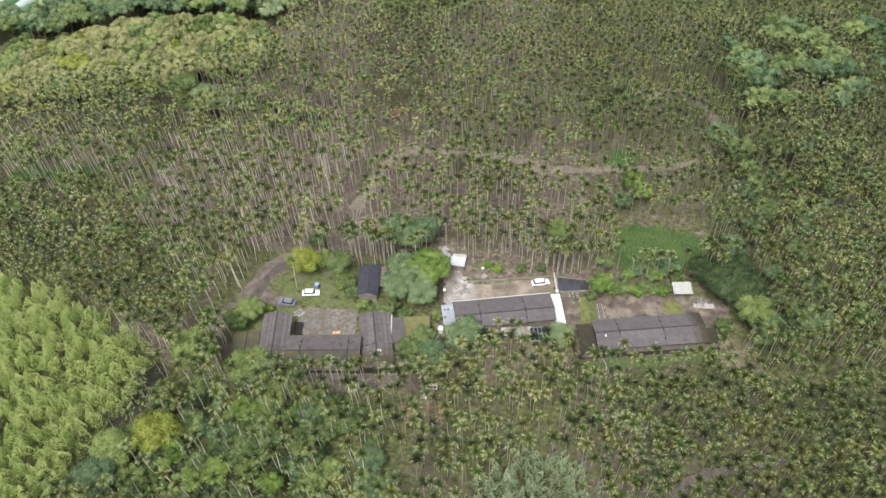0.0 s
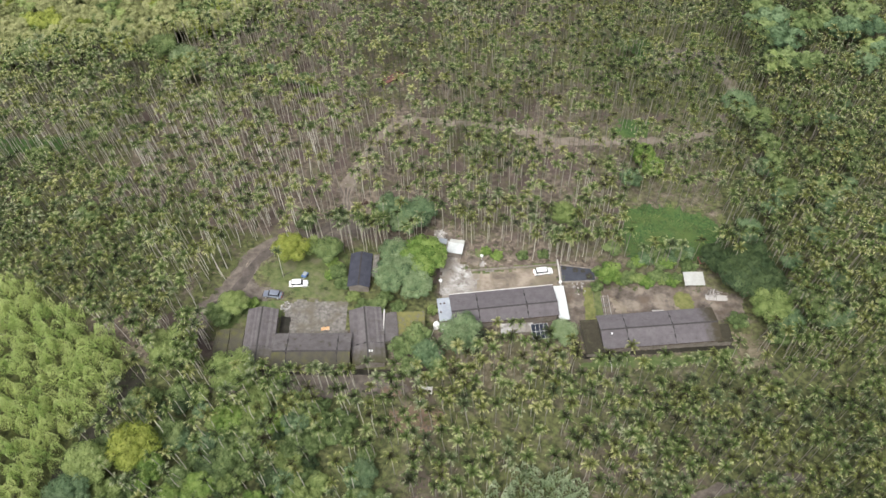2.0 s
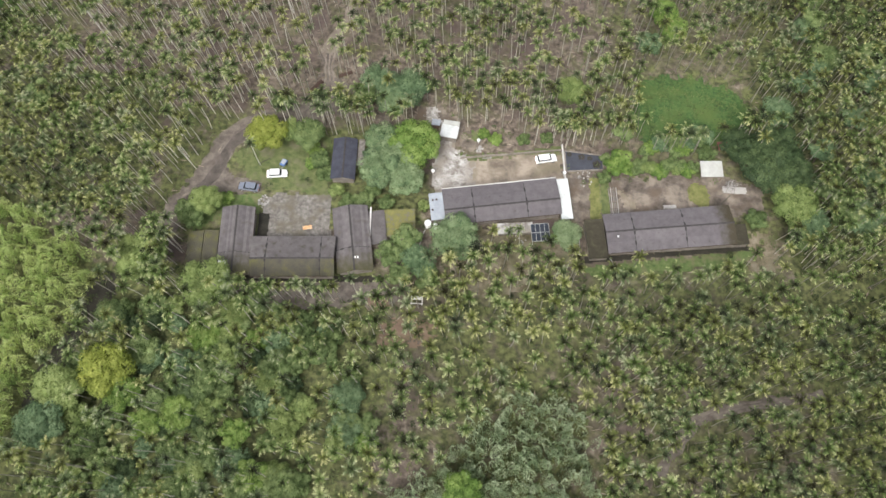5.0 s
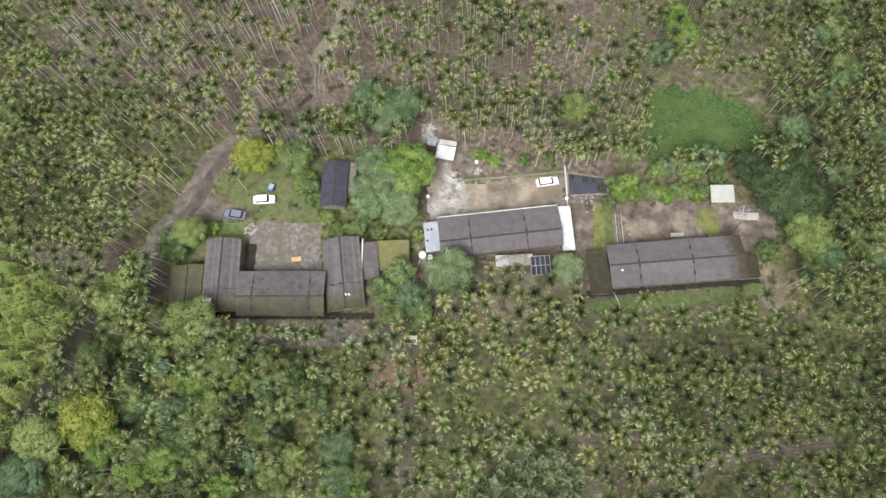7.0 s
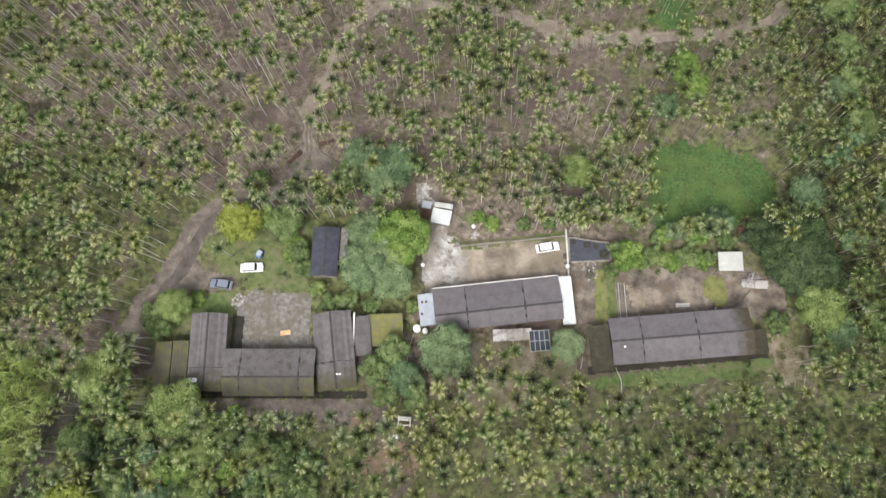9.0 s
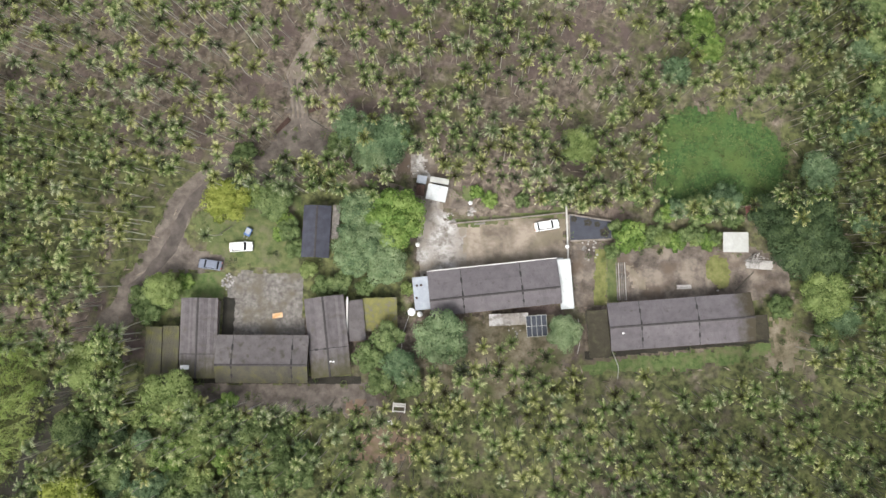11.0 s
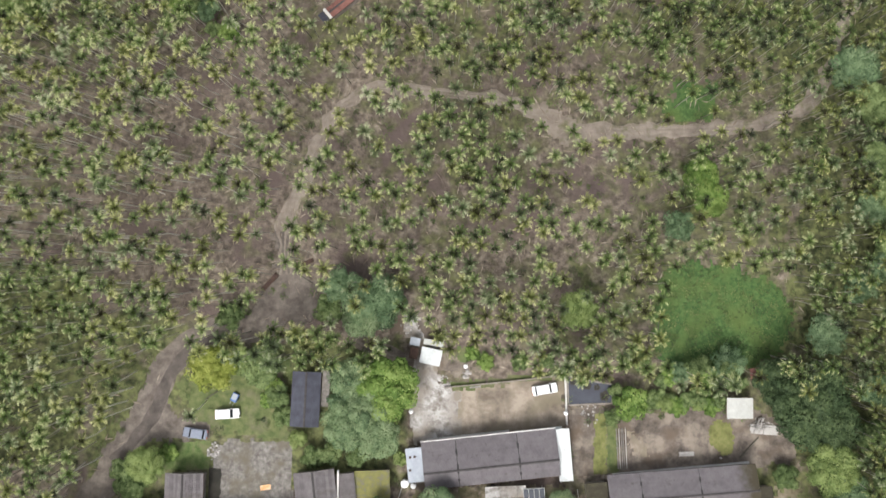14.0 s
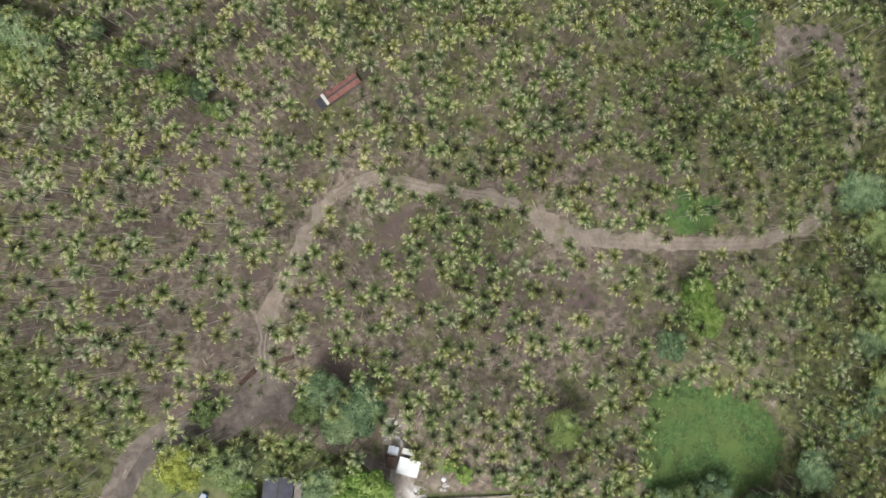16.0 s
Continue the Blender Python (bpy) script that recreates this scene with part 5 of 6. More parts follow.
for k in range(14):
    stand(-70 + k * 2.5 + (k % 3) * 0.7, 231.5 - k * 1.25 + (k % 4) * 0.8, 1.6 + (k % 3) * 0.4, 3.2 + (k % 4) * 0.5, ("green", "lime", "green", "blue")[k % 4], "along a shrubby gully")
stand(-73.0, 224.0, 4.2, 8.0, "grey", "at the edge of the woods")
stand(-77.5, 220.5, 4.4, 8.5, "olive", "at the edge of the woods")
stand(-77.5, 228.5, 4.2, 8.5, "grey", "at the edge of the woods")
stand(90.5, 190.0, 3.4, 8.0, "green", "beside the dirt track")
stand(88.5, 180.5, 3.2, 7.5, "blue", "among dense palms")
stand(91.0, 171.5, 3.6, 8.0, "green", "among dense palms")
stand(84.5, 164.5, 2.8, 7.0, "blue", "among dense palms")
stand(-84.5, 231.0, 4.5, 10.0, "green", "at the edge of the woods")
for px, py, rng in scatter(WOODS_SW, 4.1, 21):
    if all(math.hypot(px - a, py - b) > c + 2 for a, b, c in SPOTS) and near_line(px, py, STREAM) > 5.2 and rng.random() < (0.9 if px < -26 else 0.55):
        r = rng.uniform(1.7, 3.1)
        tree(px, py, r, r * 0.95 + rng.uniform(0.3, 1.6), rng.choice(("green", "green", "green", "olive", "green", "blue", "dark", "green", "lime", "olive")), "in dense garden woods")
for px, py, rng in scatter(WOODS_YELLOW, 5.2, 23):
    r = rng.uniform(3.2, 4.8)
    far_tree(px, py, r * 1.1, 6.5 + rng.uniform(0, 2.5), rng.choice(("khaki", "khaki", "khaki", "khaki", "khaki", "olive", "yellow", "green")), rng.uniform(0, 6))
for px, py, rng in scatter(WOODS_EAST, 6.5, 24):
    r = rng.uniform(3.5, 5.5)
    if noise.noise((px / 14, py / 14, 5.0)) > -0.1:
        far_tree(px, py, r, 10 + rng.uniform(0, 4), rng.choice(("green", "blue", "dark", "green", "olive")), rng.uniform(0, 6))
for px, py, rng in scatter([(-175, 272), (-60, 285), (40, 300), (190, 312), (215, 345), (-215, 345), (-200, 290)], 10, 25):
    r = rng.uniform(4.5, 6.5)
    if rng.random() < (0.9 if py > 292 else 0.3) and not (px < -145 and 280 < py < 320):
        far_tree(px, py, r, 10 + rng.uniform(0, 4), rng.choice(("green", "blue", "grey", "olive")), rng.uniform(0, 6))
for px, py, rng in scatter([(-200, 250), (-146, 270), (-98, 286), (-60, 284), (-50, 300), (-145, 300), (-150, 282), (-205, 284)], 6.0, 28):
    r = rng.uniform(3.2, 4.8)
    far_tree(px, py, r, 8 + rng.uniform(0, 3), rng.choice(("green", "blue", "grey", "grey")), rng.uniform(0, 6))
for px, py, rng in scatter([(-130, 155), (-60, 140), (-60, 175), (-110, 205), (-140, 200)], 13, 26):
    if rng.random() < 0.5:
        r = rng.uniform(2.2, 3.6)
        tree(px, py, r, 7 + rng.uniform(0, 3), "green", "among dense palms")
for px, py, rng in scatter([(78, 120), (130, 140), (130, 215), (95, 215), (80, 170)], 10, 27):
    if rng.random() < 0.5:
        r = rng.uniform(2.2, 4.0)
        tree(px, py, r, 7 + rng.uniform(0, 3), rng.choice(("green", "blue", "green")), "among dense palms")

# ---- palms ----
LEAN = Vector((-0.0293, -0.0997))


def palm_crown(seed, steps=5):
    """Arrays of a palm crown of unit size: triangles of drooping feather leaves, material index, and tint."""
    rng = random.Random(seed)
    V, F, K, T = [], [], [], []
    fronds = rng.choice((7, 8, 8, 9))
    for f in range(fronds):
        a = f * math.tau / fronds + rng.uniform(-0.28, 0.28)
        up0 = rng.uniform(0.9, 1.3) if f % 3 == 0 else rng.uniform(0.3, 0.9)
        L = rng.uniform(1.3, 1.7)
        ca, sa = math.cos(a), math.sin(a)
        pts = []
        r, z, ang = 0.05, 0.1, up0
        for k in range(steps + 1):
            pts.append((r * ca, r * sa, z))
            r += math.cos(ang) * L / steps
            z += math.sin(ang) * L / steps
            ang -= rng.uniform(1.3, 2.1) / steps
        tint = rng.uniform(-0.16, 0.16)
        side = (-sa, ca)
        for k in range(steps):
            p, q = Vector(pts[k]), Vector(pts[k + 1])
            d = (q - p).normalized()
            u = (k + 0.5) / steps
            wid = (0.06 + 1.15 * u ** 0.7 * (1 - u)) * rng.uniform(0.75, 1.2)
            for s in (-1, 1):
                tip = p + (q - p) * 0.9 + Vector((side[0] * s * wid, side[1] * s * wid, -0.10)) + d * rng.uniform(0.12, 0.3)
                n = len(V)
                V += [p, q, tip]
                F.append((n, n + 1, n + 2))
                K.append(0)
                # darker towards the heart: the crown's own shade is put into the tint
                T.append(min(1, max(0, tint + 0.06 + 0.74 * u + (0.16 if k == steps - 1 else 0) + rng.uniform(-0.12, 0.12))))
    # young upright leaves round the spear
    for f in range(5):
        a = f * 1.2566 + rng.uniform(-0.3, 0.3)
        for s in (-1, 1):
            n = len(V)
            o = Vector((math.cos(a), math.sin(a), 0))
            w = Vector((-o.y, o.x, 0)) * s * 0.14
            V += [o * 0.04, o * 0.3 + Vector((0, 0, rng.uniform(0.55, 0.8))), o * 0.2 + w + Vector((0, 0, 0.3))]
            F.append((n, n + 1, n + 2))
            K.append(0)
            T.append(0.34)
    # crownshaft
    rings = []
    for z, r in ((-0.9, 0.085), (-0.5, 0.11), (0.05, 0.07)):
        rings.append(len(V))
        for k in range(5):
            V.append(Vector((r * math.cos(k * 1.2566), r * math.sin(k * 1.2566), z)))
    for a, b in zip(rings, rings[1:]):
        for k in range(5):
            j = (k + 1) % 5
            F += [(a + k, a + j, b + j), (a + k, b + j, b + k)]
            K += [1, 1]
            T += [0.5, 0.5]
    return np.array(V), np.array(F), np.array(K), np.array(T)


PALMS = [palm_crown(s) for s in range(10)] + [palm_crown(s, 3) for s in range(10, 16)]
RING = np.array([(math.cos(k * math.tau / 5), math.sin(k * math.tau / 5)) for k in range(5)])


def palm_arrays(shape, x, y, z, h, size, turn, lean, tint, bark=0.5, kx=0.0, ky=0.0):
    """One palm: trunk and crown, as arrays in place."""
    V, F, K, T = PALMS[shape]
    c, s = math.cos(turn), math.sin(turn)
    top = np.array((x + lean[0] * h, y + lean[1] * h, z + h))
    W = V * size
    W = np.stack([W[:, 0] * c - W[:, 1] * s, W[:, 0] * s + W[:, 1] * c, W[:, 2]], 1)
    W[:, 0] += lean[0] * W[:, 2]
    W[:, 1] += lean[1] * W[:, 2]
    W = W + top
    tv, tf = [], []
    for i, t in enumerate((0.0, 0.5, 1.0)):
        r = (0.098, 0.078, 0.06)[i]
        hz = (h - 0.8 * size) * t - (0.4 if i == 0 else 0)
        bow = t * (1 - t) * 4
        for k in range(5):
            tv.append((x + lean[0] * hz + kx * bow + RING[k, 0] * r, y + lean[1] * hz + ky * bow + RING[k, 1] * r, z + hz))
    for i in range(2):
        for k in range(0, 5):
            j = (k + 1) % 5
            a, b = i * 5, i * 5 + 5
            tf += [(a + k, a + j, b + j), (a + k, b + j, b + k)]
    n = len(W)
    return (np.concatenate([W, np.array(tv)]), np.concatenate([F, np.array(tf) + n]), np.concatenate([K, np.full(len(tf), 2)]),
            np.concatenate([np.clip(T + tint, 0, 1), np.full(len(tf), bark)]))


def mesh_of(name, V, F, K, T, mats, solo=0.0):
    me = bpy.data.meshes.new(name)
    me.vertices.add(len(V))
    me.vertices.foreach_set("co", np.asarray(V, np.float32).reshape(-1))
    me.loops.add(len(F) * 3)
    me.loops.foreach_set("vertex_index", np.asarray(F, np.int32).reshape(-1))
    me.polygons.add(len(F))
    me.polygons.foreach_set("loop_start", np.arange(len(F), dtype=np.int32) * 3)
    me.polygons.foreach_set("material_index", np.asarray(K, np.int32))
    for m in mats:
        me.materials.append(m)
    me.update(calc_edges=True)
    me.attributes.new("tint", "FLOAT", "FACE").data.foreach_set("value", np.asarray(T, np.float32))
    if solo:
        me.attributes.new("solo", "FLOAT", "FACE").data.foreach_set("value", np.full(len(F), solo, np.float32))
    return me


def palm_height(x, y):
    h = 11.2 + 2.2 * noise.noise((x / 40, y / 40, 2.0))
    if x < -18:
        h += 2.8 * min(1, (-18 - x) / 12) * max(0, min(1, (y - 155) / 28))
    if inside(x, y, DENSE):
        h = 8.5 + 1.5 * noise.noise((x / 20, y / 20, 2.0))
    return h


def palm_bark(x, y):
    """How pale the trunks are: palest towards the west, darker in the dense stands."""
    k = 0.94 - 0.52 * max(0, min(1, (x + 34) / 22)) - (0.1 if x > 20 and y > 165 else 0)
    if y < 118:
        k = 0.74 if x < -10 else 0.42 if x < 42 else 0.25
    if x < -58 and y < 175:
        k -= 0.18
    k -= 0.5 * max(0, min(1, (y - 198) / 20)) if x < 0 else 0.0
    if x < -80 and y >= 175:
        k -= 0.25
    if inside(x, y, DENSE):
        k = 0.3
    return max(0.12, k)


def bare(x, y):
    return -37 < x < -20 and 123 < y < 137 or 0 < x < 29 and 136 < y < 147 or 39 < x < 72 and 131 < y < 140


LOOP = [(73, 229), (72, 238), (76, 241.5), (83, 242), (88, 238), (90.5, 228)]


def palm_chance(x, y):
    if inside(x, y, BAMBOO) or inside(x, y, FIELD) or inside(x, y, GROVE_GREY) or inside(x, y, YARDS):
        return 0.0
    if near_line(x, y, ROAD_NORTH) < (2.2 if x < -9 else 1.2) or near_line(x, y, ROAD_WEST) < (2.5 if y < 150 else 2.0) or near_line(x, y, TRACK_SE) < 1.6:
        return 0.0
    if inside(x, y, WOODS_EAST) and noise.noise((x / 14, y / 14, 5.0)) > -0.05:
        return 0.1
    if x < -55 and y > 262 + 0.12 * (x + 55):
        return 0.0
    if y > 296:
        return 0.12
    if math.hypot(x + 22, y - 163) < 5.0 or abs((x + 14.4) * 0.766 + (y - 222.3) * 0.643) < 5.5 and -6.5 < (y - 222.3) * 0.766 - (x + 14.4) * 0.643 < 1.8 or inside(x, y, WOODS_YELLOW):
        return 0.0
    if near_line(x, y, STREAM) < 2.6:
        return 0.0
    if 6 < x < 19 and 146 < y < 154:
        return 0.0
    if math.hypot(x + 4, y - 103) < 5.0:
        return 0.3
    if inside(x, y, DENSE):
        return 1.0
    if near_line(x, y, LOOP) < 2.6:
        return 0.0
    if inside(x, y, WOODS_SW):
        return 0.5
    p = 0.72 + 0.42 * noise.noise((x / 15, y / 15, 9.0))
    if x < -62 and 128 < y < 172:
        p += 0.35
    if x > 75 or x > 30 and y < 110:
        p += 0.32
    if x < -40 and y > 200:
        p += 0.15
    if x < -62 and y > 175:
        p += 0.12
    if x < -24 and 140 < y < 205:
        p -= 0.04
    if x > 40 and y > 200:
        p += 0.05
    if x < -38 and 140 < y < 185:
        p += 0.02
    if -16 < x < 46 and 165 < y < 195:
        p -= 0.08
    if y > 212:
        p += 0.08
    if -20 < x < 46 and 148 < y < 163:
        p += 0.35
    if x > 30 and 108 < y < 118.5:
        p -= 0.45
    if x > 20 and 165 < y < 215:
        p -= 0.1
    if -40 < x < -12 and 168 < y < 195:
        p -= 0.12
    return p


def plant_palms():
    rng = random.Random(5)
    spots = []
    region = [(-108, 60), (108, 60), (140, 165), (222, 345), (-215, 345), (-140, 165)]
    for px, py, q in scatter(region, 2.6, 31, 0.44):
        if q.random() < palm_chance(px, py) and all(abs(px - a) > c or abs(py - b) > c for a, b, c in SPOTS):
            spots.append((px, py))
    # palms that stand singly in the yards and gardens
    for cx, cy, n, sx, sy in ((-25, 154, 22, 12, 2.5), (-52.5, 122, 10, 2.5, 7), (17, 113, 12, 14, 4), (15, 121.5, 9, 9, 2.5), (50, 113.5, 10, 16, 2), (32, 150.5, 14, 11, 1.5), (-30, 111, 14, 16, 1.5), (67, 151, 8, 5, 2), (56, 149, 8, 8, 1.5), (-37.6, 143.6, 1, 0.1, 0.1), (-52, 118, 6, 3, 5), (-62.5, 124, 13, 3.5, 6)):
        for k in range(n):
            spots.append((cx + rng.uniform(-sx, sx), cy + rng.uniform(-sy, sy)))
    spots.sort(key=lambda s: math.hypot((s[0] - 8) * 0.8, s[1] - 158))
    arrays, n0 = [[], [], [], []], 0
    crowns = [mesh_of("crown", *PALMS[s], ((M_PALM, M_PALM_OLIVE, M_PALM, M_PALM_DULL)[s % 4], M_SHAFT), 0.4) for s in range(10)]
    stems = []
    for k in range(4):
        bm = bmesh.new()
        for i in range(3):
            rod(bm, (0.03 * i * (k - 1.5), 0, i / 3 * 0.94 - (0.03 if i == 0 else 0)), (0.03 * (i + 1) * (k - 1.5), 0, (i + 1) / 3 * 0.94), 0.09 - 0.011 * i, 0.079 - 0.011 * i, 6)
        me = bpy.data.meshes.new("trunk")
        bm.to_mesh(me)
        bm.free()
        me.materials.append(M_TRUNK)
        me.attributes.new("tint", "FLOAT", "FACE").data.foreach_set("value", np.full(len(me.polygons), 0.3 + 0.1 * k, np.float32))
        stems.append(me)
    for i, (x, y) in enumerate(spots):
        h = palm_height(x, y) * rng.uniform(0.84, 1.12)
        size = rng.uniform(0.9, 1.3)
        turn = rng.uniform(0, math.tau)
        lean = (LEAN.x + rng.gauss(0, 0.035), LEAN.y + rng.gauss(0, 0.035))
        # the last term lightens far western palms, haze put into their tint
        tint = rng.gauss(-0.01, 0.10) + 0.14 * noise.noise((x / 22, y / 22, 4.0)) + (0.16 if rng.random() < 0.06 else 0) - (0.2 if rng.random() < 0.06 else 0) - (0.05 if x > 42 and y < 112 or x > 75 and y < 200 else 0) - (0.06 if x > 40 and y > 200 else 0) + (0.07 if x < 0 and y > 185 else 0)
        shape = rng.randrange(10)
        hue = rng.choice((0, 0, 3, 0, 4)) if noise.noise((x / 19, y / 19, 7.0)) < 0.1 else rng.choice((0, 3, 3, 4))
        if i < 300:
            th = thing("areca_palm", Matrix.Translation((x, y, ground(x, y))) @ Matrix.Rotation(turn, 4, "Z"), "tall slender areca palm with pale trunk and feathery crown", "palm", "areca palms")
            c, s = math.cos(-turn), math.sin(-turn)
            lx, ly = lean[0] * c - lean[1] * s, lean[0] * s + lean[1] * c
            k = new("crown", crowns[shape])
            k.parent = th
            k.matrix_basis = Matrix.Translation((lx * h, ly * h, h)) @ Matrix.Scale(size, 4)
            stem = new("trunk", stems[i % 4])
            stem.parent = th
            stem.matrix_basis = Matrix(((1, 0, lx * h, 0), (0, 1, ly * h, 0), (0, 0, h, 0), (0, 0, 0, 1)))
        else:
            if y > 240 or abs(x) > 98 or y < 72:
                shape = 10 + shape % 6
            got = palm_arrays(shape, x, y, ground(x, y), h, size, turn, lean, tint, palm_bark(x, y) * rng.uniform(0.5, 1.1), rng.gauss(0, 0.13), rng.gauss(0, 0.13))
            arrays[0].append(got[0])
            arrays[1].append(got[1] + n0)
            arrays[2].append(np.where(got[2] == 0, hue, got[2]))
            arrays[3].append(got[3])
            n0 += len(got[0])
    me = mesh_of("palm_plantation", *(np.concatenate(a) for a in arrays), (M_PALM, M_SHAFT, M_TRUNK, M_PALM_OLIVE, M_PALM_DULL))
    tagged(new("palm_plantation", me), "dense plantation of tall areca palms with pale trunks", "palms", kind="stuff")


plant_palms()
join_far()


# ---- bamboo ----
def plant_plumes(name, label, poly, step, seed, heights, spread, count, material, west=-118, upright=0.0, heads=4, base_tint=0.5, taper=0.75):
    """A grove of plumes: leaf sprays round arched tips, or upright pointed cones."""
    rng = np.random.default_rng(8)
    V, F, K, T = [], [], [], []
    n0 = 0
    for px, py, q in scatter(poly, step, seed, 0.5):
        if px < west:
            continue
        gz = ground(px, py)
        h = q.uniform(*heights) + 0.9 * noise.noise((px / 7, py / 7, 6.0))
        lx, ly = LEAN.x + q.gauss(0, 0.08), LEAN.y + q.gauss(0, 0.08)
        n = count
        size = spread * q.uniform(0.7, 1.3)
        ang = rng.uniform(0, math.tau, n)
        if upright:
            # a tuft of a few leaning cones, leaves swept up along them
            m = heads
            foot = rng.normal(size=(m, 2)) * 0.42 * size
            tilt = rng.normal(size=(m, 2)) * 0.22
            tall = upright * rng.uniform(0.55, 1.1, m)
            pick = rng.integers(0, m, n)
            t = 1 - np.sqrt(rng.uniform(0, 1, n))
            rad = (size * 0.75 * (1 - t) ** taper + 0.03) * rng.uniform(0.82, 1.0, n)
            rise = tall[pick] * t
            off = np.stack([foot[pick, 0] + np.cos(ang) * rad + tilt[pick, 0] * rise, foot[pick, 1] + np.sin(ang) * rad + tilt[pick, 1] * rise, h - upright + rise - 0.5 * (rad / size) ** 2], 1)
            nrm = np.stack([np.cos(ang), np.sin(ang), np.full(n, 1.3)], 1) + rng.normal(size=(n, 3)) * 0.15
            out = np.stack([np.cos(ang) * 0.35, np.sin(ang) * 0.35, np.ones(n)], 1) + rng.normal(size=(n, 3)) * 0.25
            s = (rng.uniform(0.22, 0.46, n) * (1 - 0.4 * t))[:, None]
            # lighter towards the tips: light on the plume tops is painted into the tint
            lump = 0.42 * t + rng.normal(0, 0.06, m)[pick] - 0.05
        else:
            # a lumpy head: rounded clumps of leaves on a dome
            m = 5
            clumps = rng.normal(size=(m, 3)) * (0.5, 0.5, 0.4)
            pick = rng.integers(0, m, n)
            v = rng.normal(size=(n, 3))
            v[:, 2] = np.abs(v[:, 2]) - 0.3
            v /= np.linalg.norm(v, axis=1)[:, None]
            off = (clumps[pick] + v * rng.uniform(0.38, 0.58, m)[pick][:, None] * rng.uniform(0.8, 1.05, n)[:, None]) * size
            off[:, 2] = off[:, 2] * 1.5 + h * 0.82 - 0.25 * np.hypot(off[:, 0], off[:, 1]) ** 1.5
            nrm = v + rng.normal(size=(n, 3)) * 0.2
            out = np.cross(nrm, rng.normal(size=(n, 3)))
            s = rng.uniform(0.25, 0.5, n)[:, None]
            # upward leaves get a lighter tint, imitating light from above
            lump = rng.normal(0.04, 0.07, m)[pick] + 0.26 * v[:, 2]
        p = np.array((px + lx * h, py + ly * h, gz)) + off
        out /= np.linalg.norm(out, axis=1)[:, None]
        side = np.cross(out, nrm)
        side /= np.linalg.norm(side, axis=1)[:, None]
        tri = np.stack([p - out * s * 0.4 + side * s * 0.32, p - out * s * 0.4 - side * s * 0.32, p + out * s * 0.75], 1)
        V.append(tri.reshape(-1, 3))
        F.append(np.arange(n * 3).reshape(-1, 3) + n0)
        K.append(np.zeros(n, int))
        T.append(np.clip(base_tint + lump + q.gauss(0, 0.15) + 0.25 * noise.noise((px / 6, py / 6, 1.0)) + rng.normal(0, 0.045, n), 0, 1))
        n0 += n * 3
        for c in range(3):
            ox, oy = q.uniform(-0.5, 0.5), q.uniform(-0.5, 0.5)
            base = np.array((px + ox, py + oy, gz - 0.2))
            tip = np.array((px + lx * h, py + ly * h, gz + h * 0.75))
            quad = np.array((base + (0.05, 0, 0), base + (-0.03, 0.05, 0), base + (-0.03, -0.05, 0), tip))
            V.append(quad)
            F.append(np.array(((0, 1, 3), (1, 2, 3), (2, 0, 3))) + n0)
            K.append(np.ones(3, int))
            T.append(np.full(3, 0.5))
            n0 += 4
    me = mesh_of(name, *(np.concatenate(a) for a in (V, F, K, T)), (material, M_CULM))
    tagged(new(name, me), label, "bamboo", kind="stuff")


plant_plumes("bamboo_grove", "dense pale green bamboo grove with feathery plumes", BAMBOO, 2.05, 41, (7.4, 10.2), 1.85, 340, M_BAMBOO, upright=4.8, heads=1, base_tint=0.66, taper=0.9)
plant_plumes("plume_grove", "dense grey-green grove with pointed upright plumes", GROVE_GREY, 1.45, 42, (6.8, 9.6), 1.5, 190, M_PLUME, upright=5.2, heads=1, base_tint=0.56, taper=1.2)


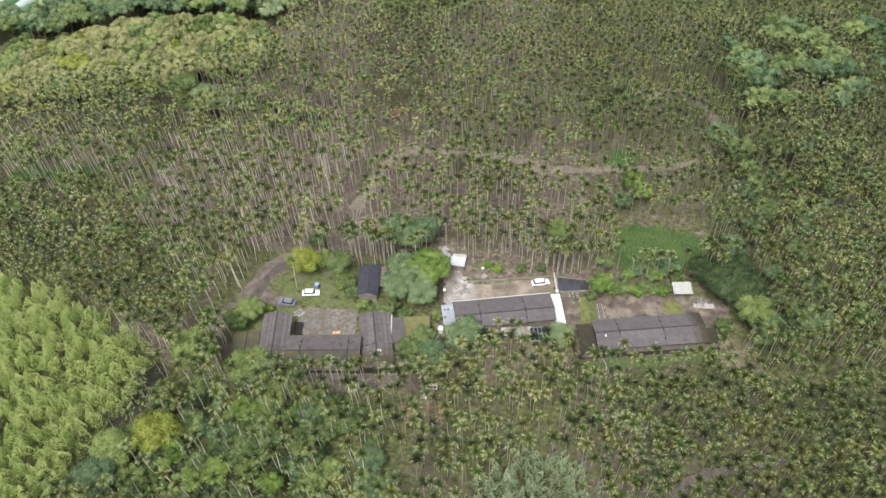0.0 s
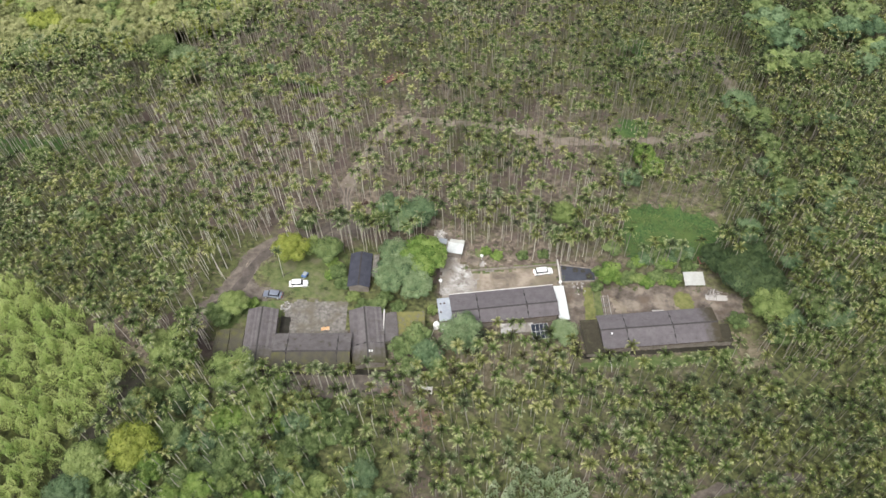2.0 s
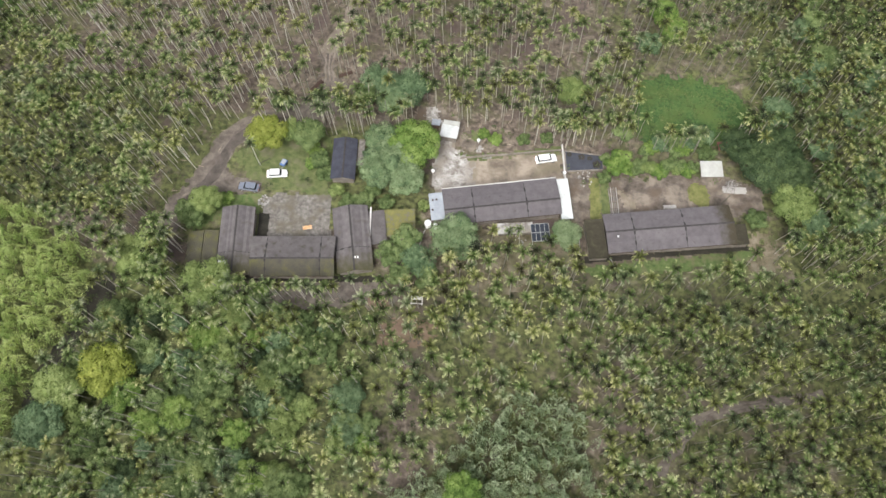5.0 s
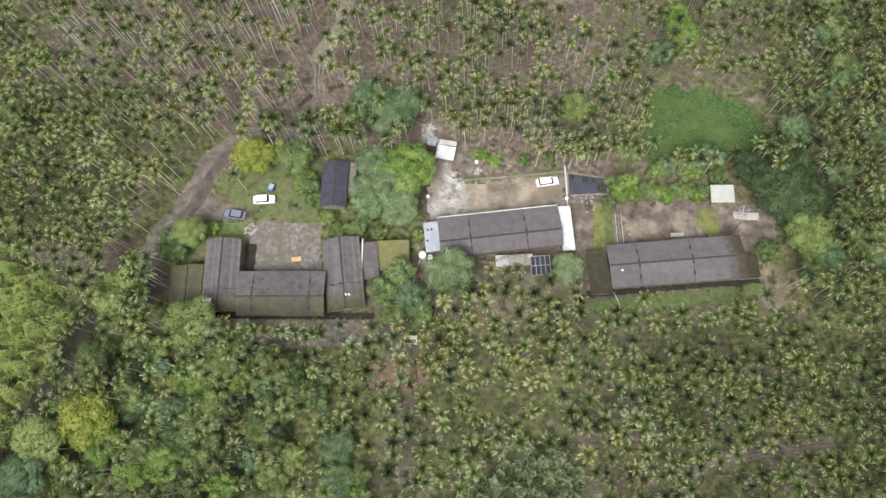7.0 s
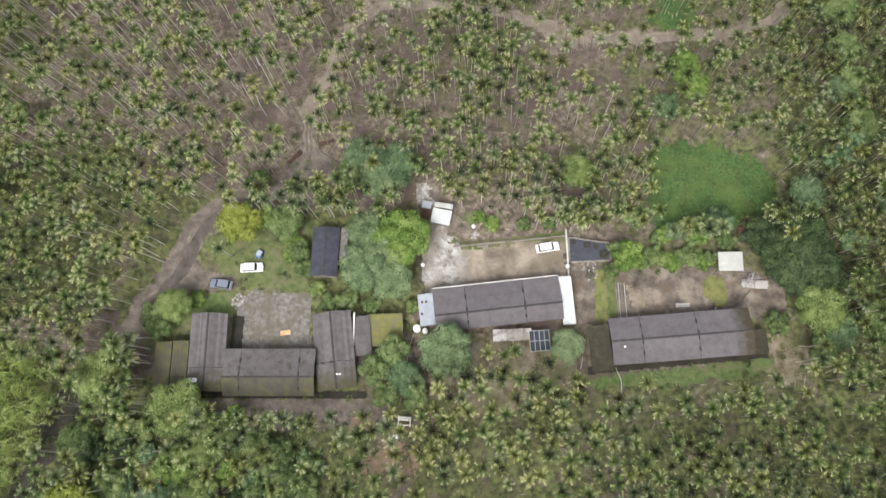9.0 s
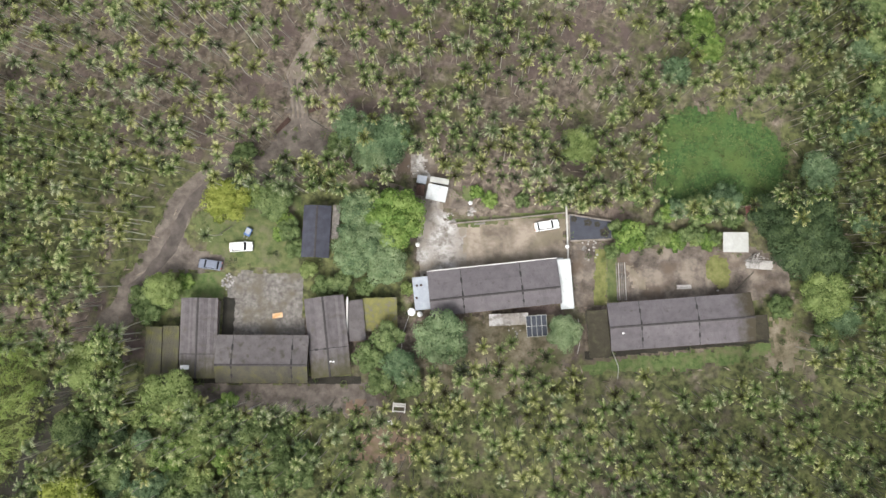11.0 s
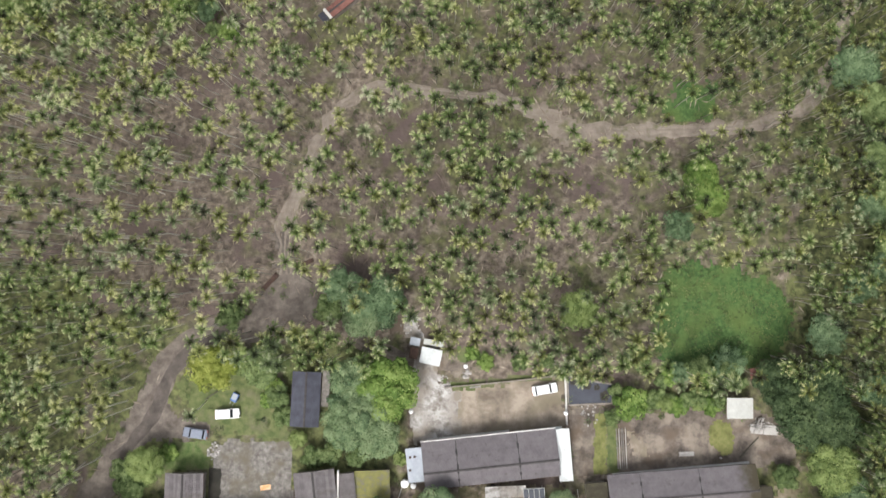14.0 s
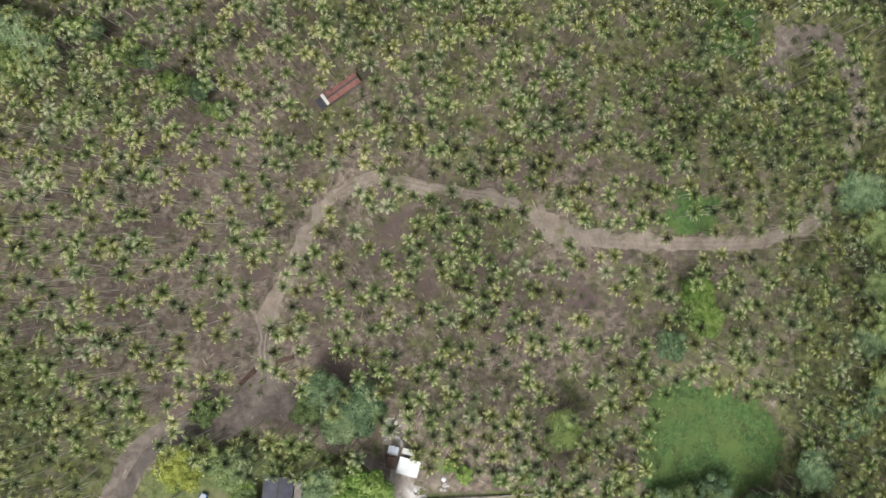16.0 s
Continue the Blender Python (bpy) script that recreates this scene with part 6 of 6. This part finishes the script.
# ---- undergrowth and litter ----
def plant_weeds():
    rng = np.random.default_rng(14)
    V, T = [], []
    region = [(-100, 64), (100, 64), (125, 165), (190, 310), (-180, 310), (-125, 165)]
    for px, py, q in scatter(region, 2.1, 51, 0.5):
        if bare(px, py) or inside(px, py, YARDS) and q.random() < 0.7:
            continue
        if near_line(px, py, ROAD_NORTH) < 2.2 or near_line(px, py, ROAD_WEST) < 2.3:
            continue
        field = inside(px, py, FIELD)
        if not field and q.random() > (0.05 if py > 150 else 0.16) + 1.5 * max(0, cover(px, py) + 0.4 * noise.noise((px / 9, py / 9, 3.0)) - 0.05):
            continue
        n = 26
        r = q.uniform(1.0, 1.7) if field else q.uniform(0.4, 1.2)
        a, d = rng.uniform(0, math.tau, n), r * np.sqrt(rng.uniform(0, 1, n))
        z = ground(px, py) + (0.25 if field else 0.75) * r * (1 - (d / r) ** 2) * rng.uniform(0.4, 1, n) + 0.12
        p = np.stack([px + d * np.cos(a), py + d * np.sin(a), z], 1)
        t = rng.normal(size=(n, 3)) * (1, 1, 0.35)
        t /= np.linalg.norm(t, axis=1)[:, None]
        b = np.cross(t, np.array((0, 0, 1.0)))
        s = rng.uniform(0.12, 0.3, n)[:, None]
        V.append(np.stack([p - t * s, p + b * s * 0.8, p + t * s], 1).reshape(-1, 3))
        T.append(np.clip(q.gauss(0.3 if px > 42 and py < 104 or px > 75 else 0.47, 0.17) + rng.normal(0, 0.1, n), 0, 1))
    V, T = np.concatenate(V), np.concatenate(T)
    me = mesh_of("undergrowth", V, np.arange(len(V)).reshape(-1, 3), np.zeros(len(T), int), T, (M_WEED,))
    tagged(new("undergrowth", me), "low green weeds and ferns between palm trunks", "weeds", kind="stuff")


def drop_litter():
    """Dry fallen fronds on the plantation floor."""
    rng = np.random.default_rng(15)
    V, T = [], []
    for px, py, q in scatter([(-95, 70), (95, 70), (115, 165), (150, 250), (-150, 250), (-120, 165)], 2.4, 61, 0.5):
        if inside(px, py, YARDS) or inside(px, py, FIELD) or inside(px, py, BAMBOO) or q.random() < 0.35 + cover(px, py):
            continue
        a, L, w = q.uniform(0, math.tau), q.uniform(0.5, 1.1), q.uniform(0.06, 0.18)
        dx, dy = math.cos(a), math.sin(a)
        for s in (-1, 1):
            e = [(px - dx * L, py - dy * L), (px + dx * L, py + dy * L), (px - dy * w * s, py + dx * w * s)]
            V.append([(u, v, ground(u, v) + 0.10 + 0.05 * k) for k, (u, v) in enumerate(e)])
            T.append(q.uniform(0.1, 0.9))
    V = np.array(V).reshape(-1, 3)
    me = mesh_of("fallen_fronds", V, np.arange(len(V)).reshape(-1, 3), np.zeros(len(T), int), np.array(T), (M_LITTER,))
    tagged(new("fallen_fronds", me), "dry fallen palm fronds scattered over the ground", "leaf litter", kind="stuff")


plant_weeds()
drop_litter()
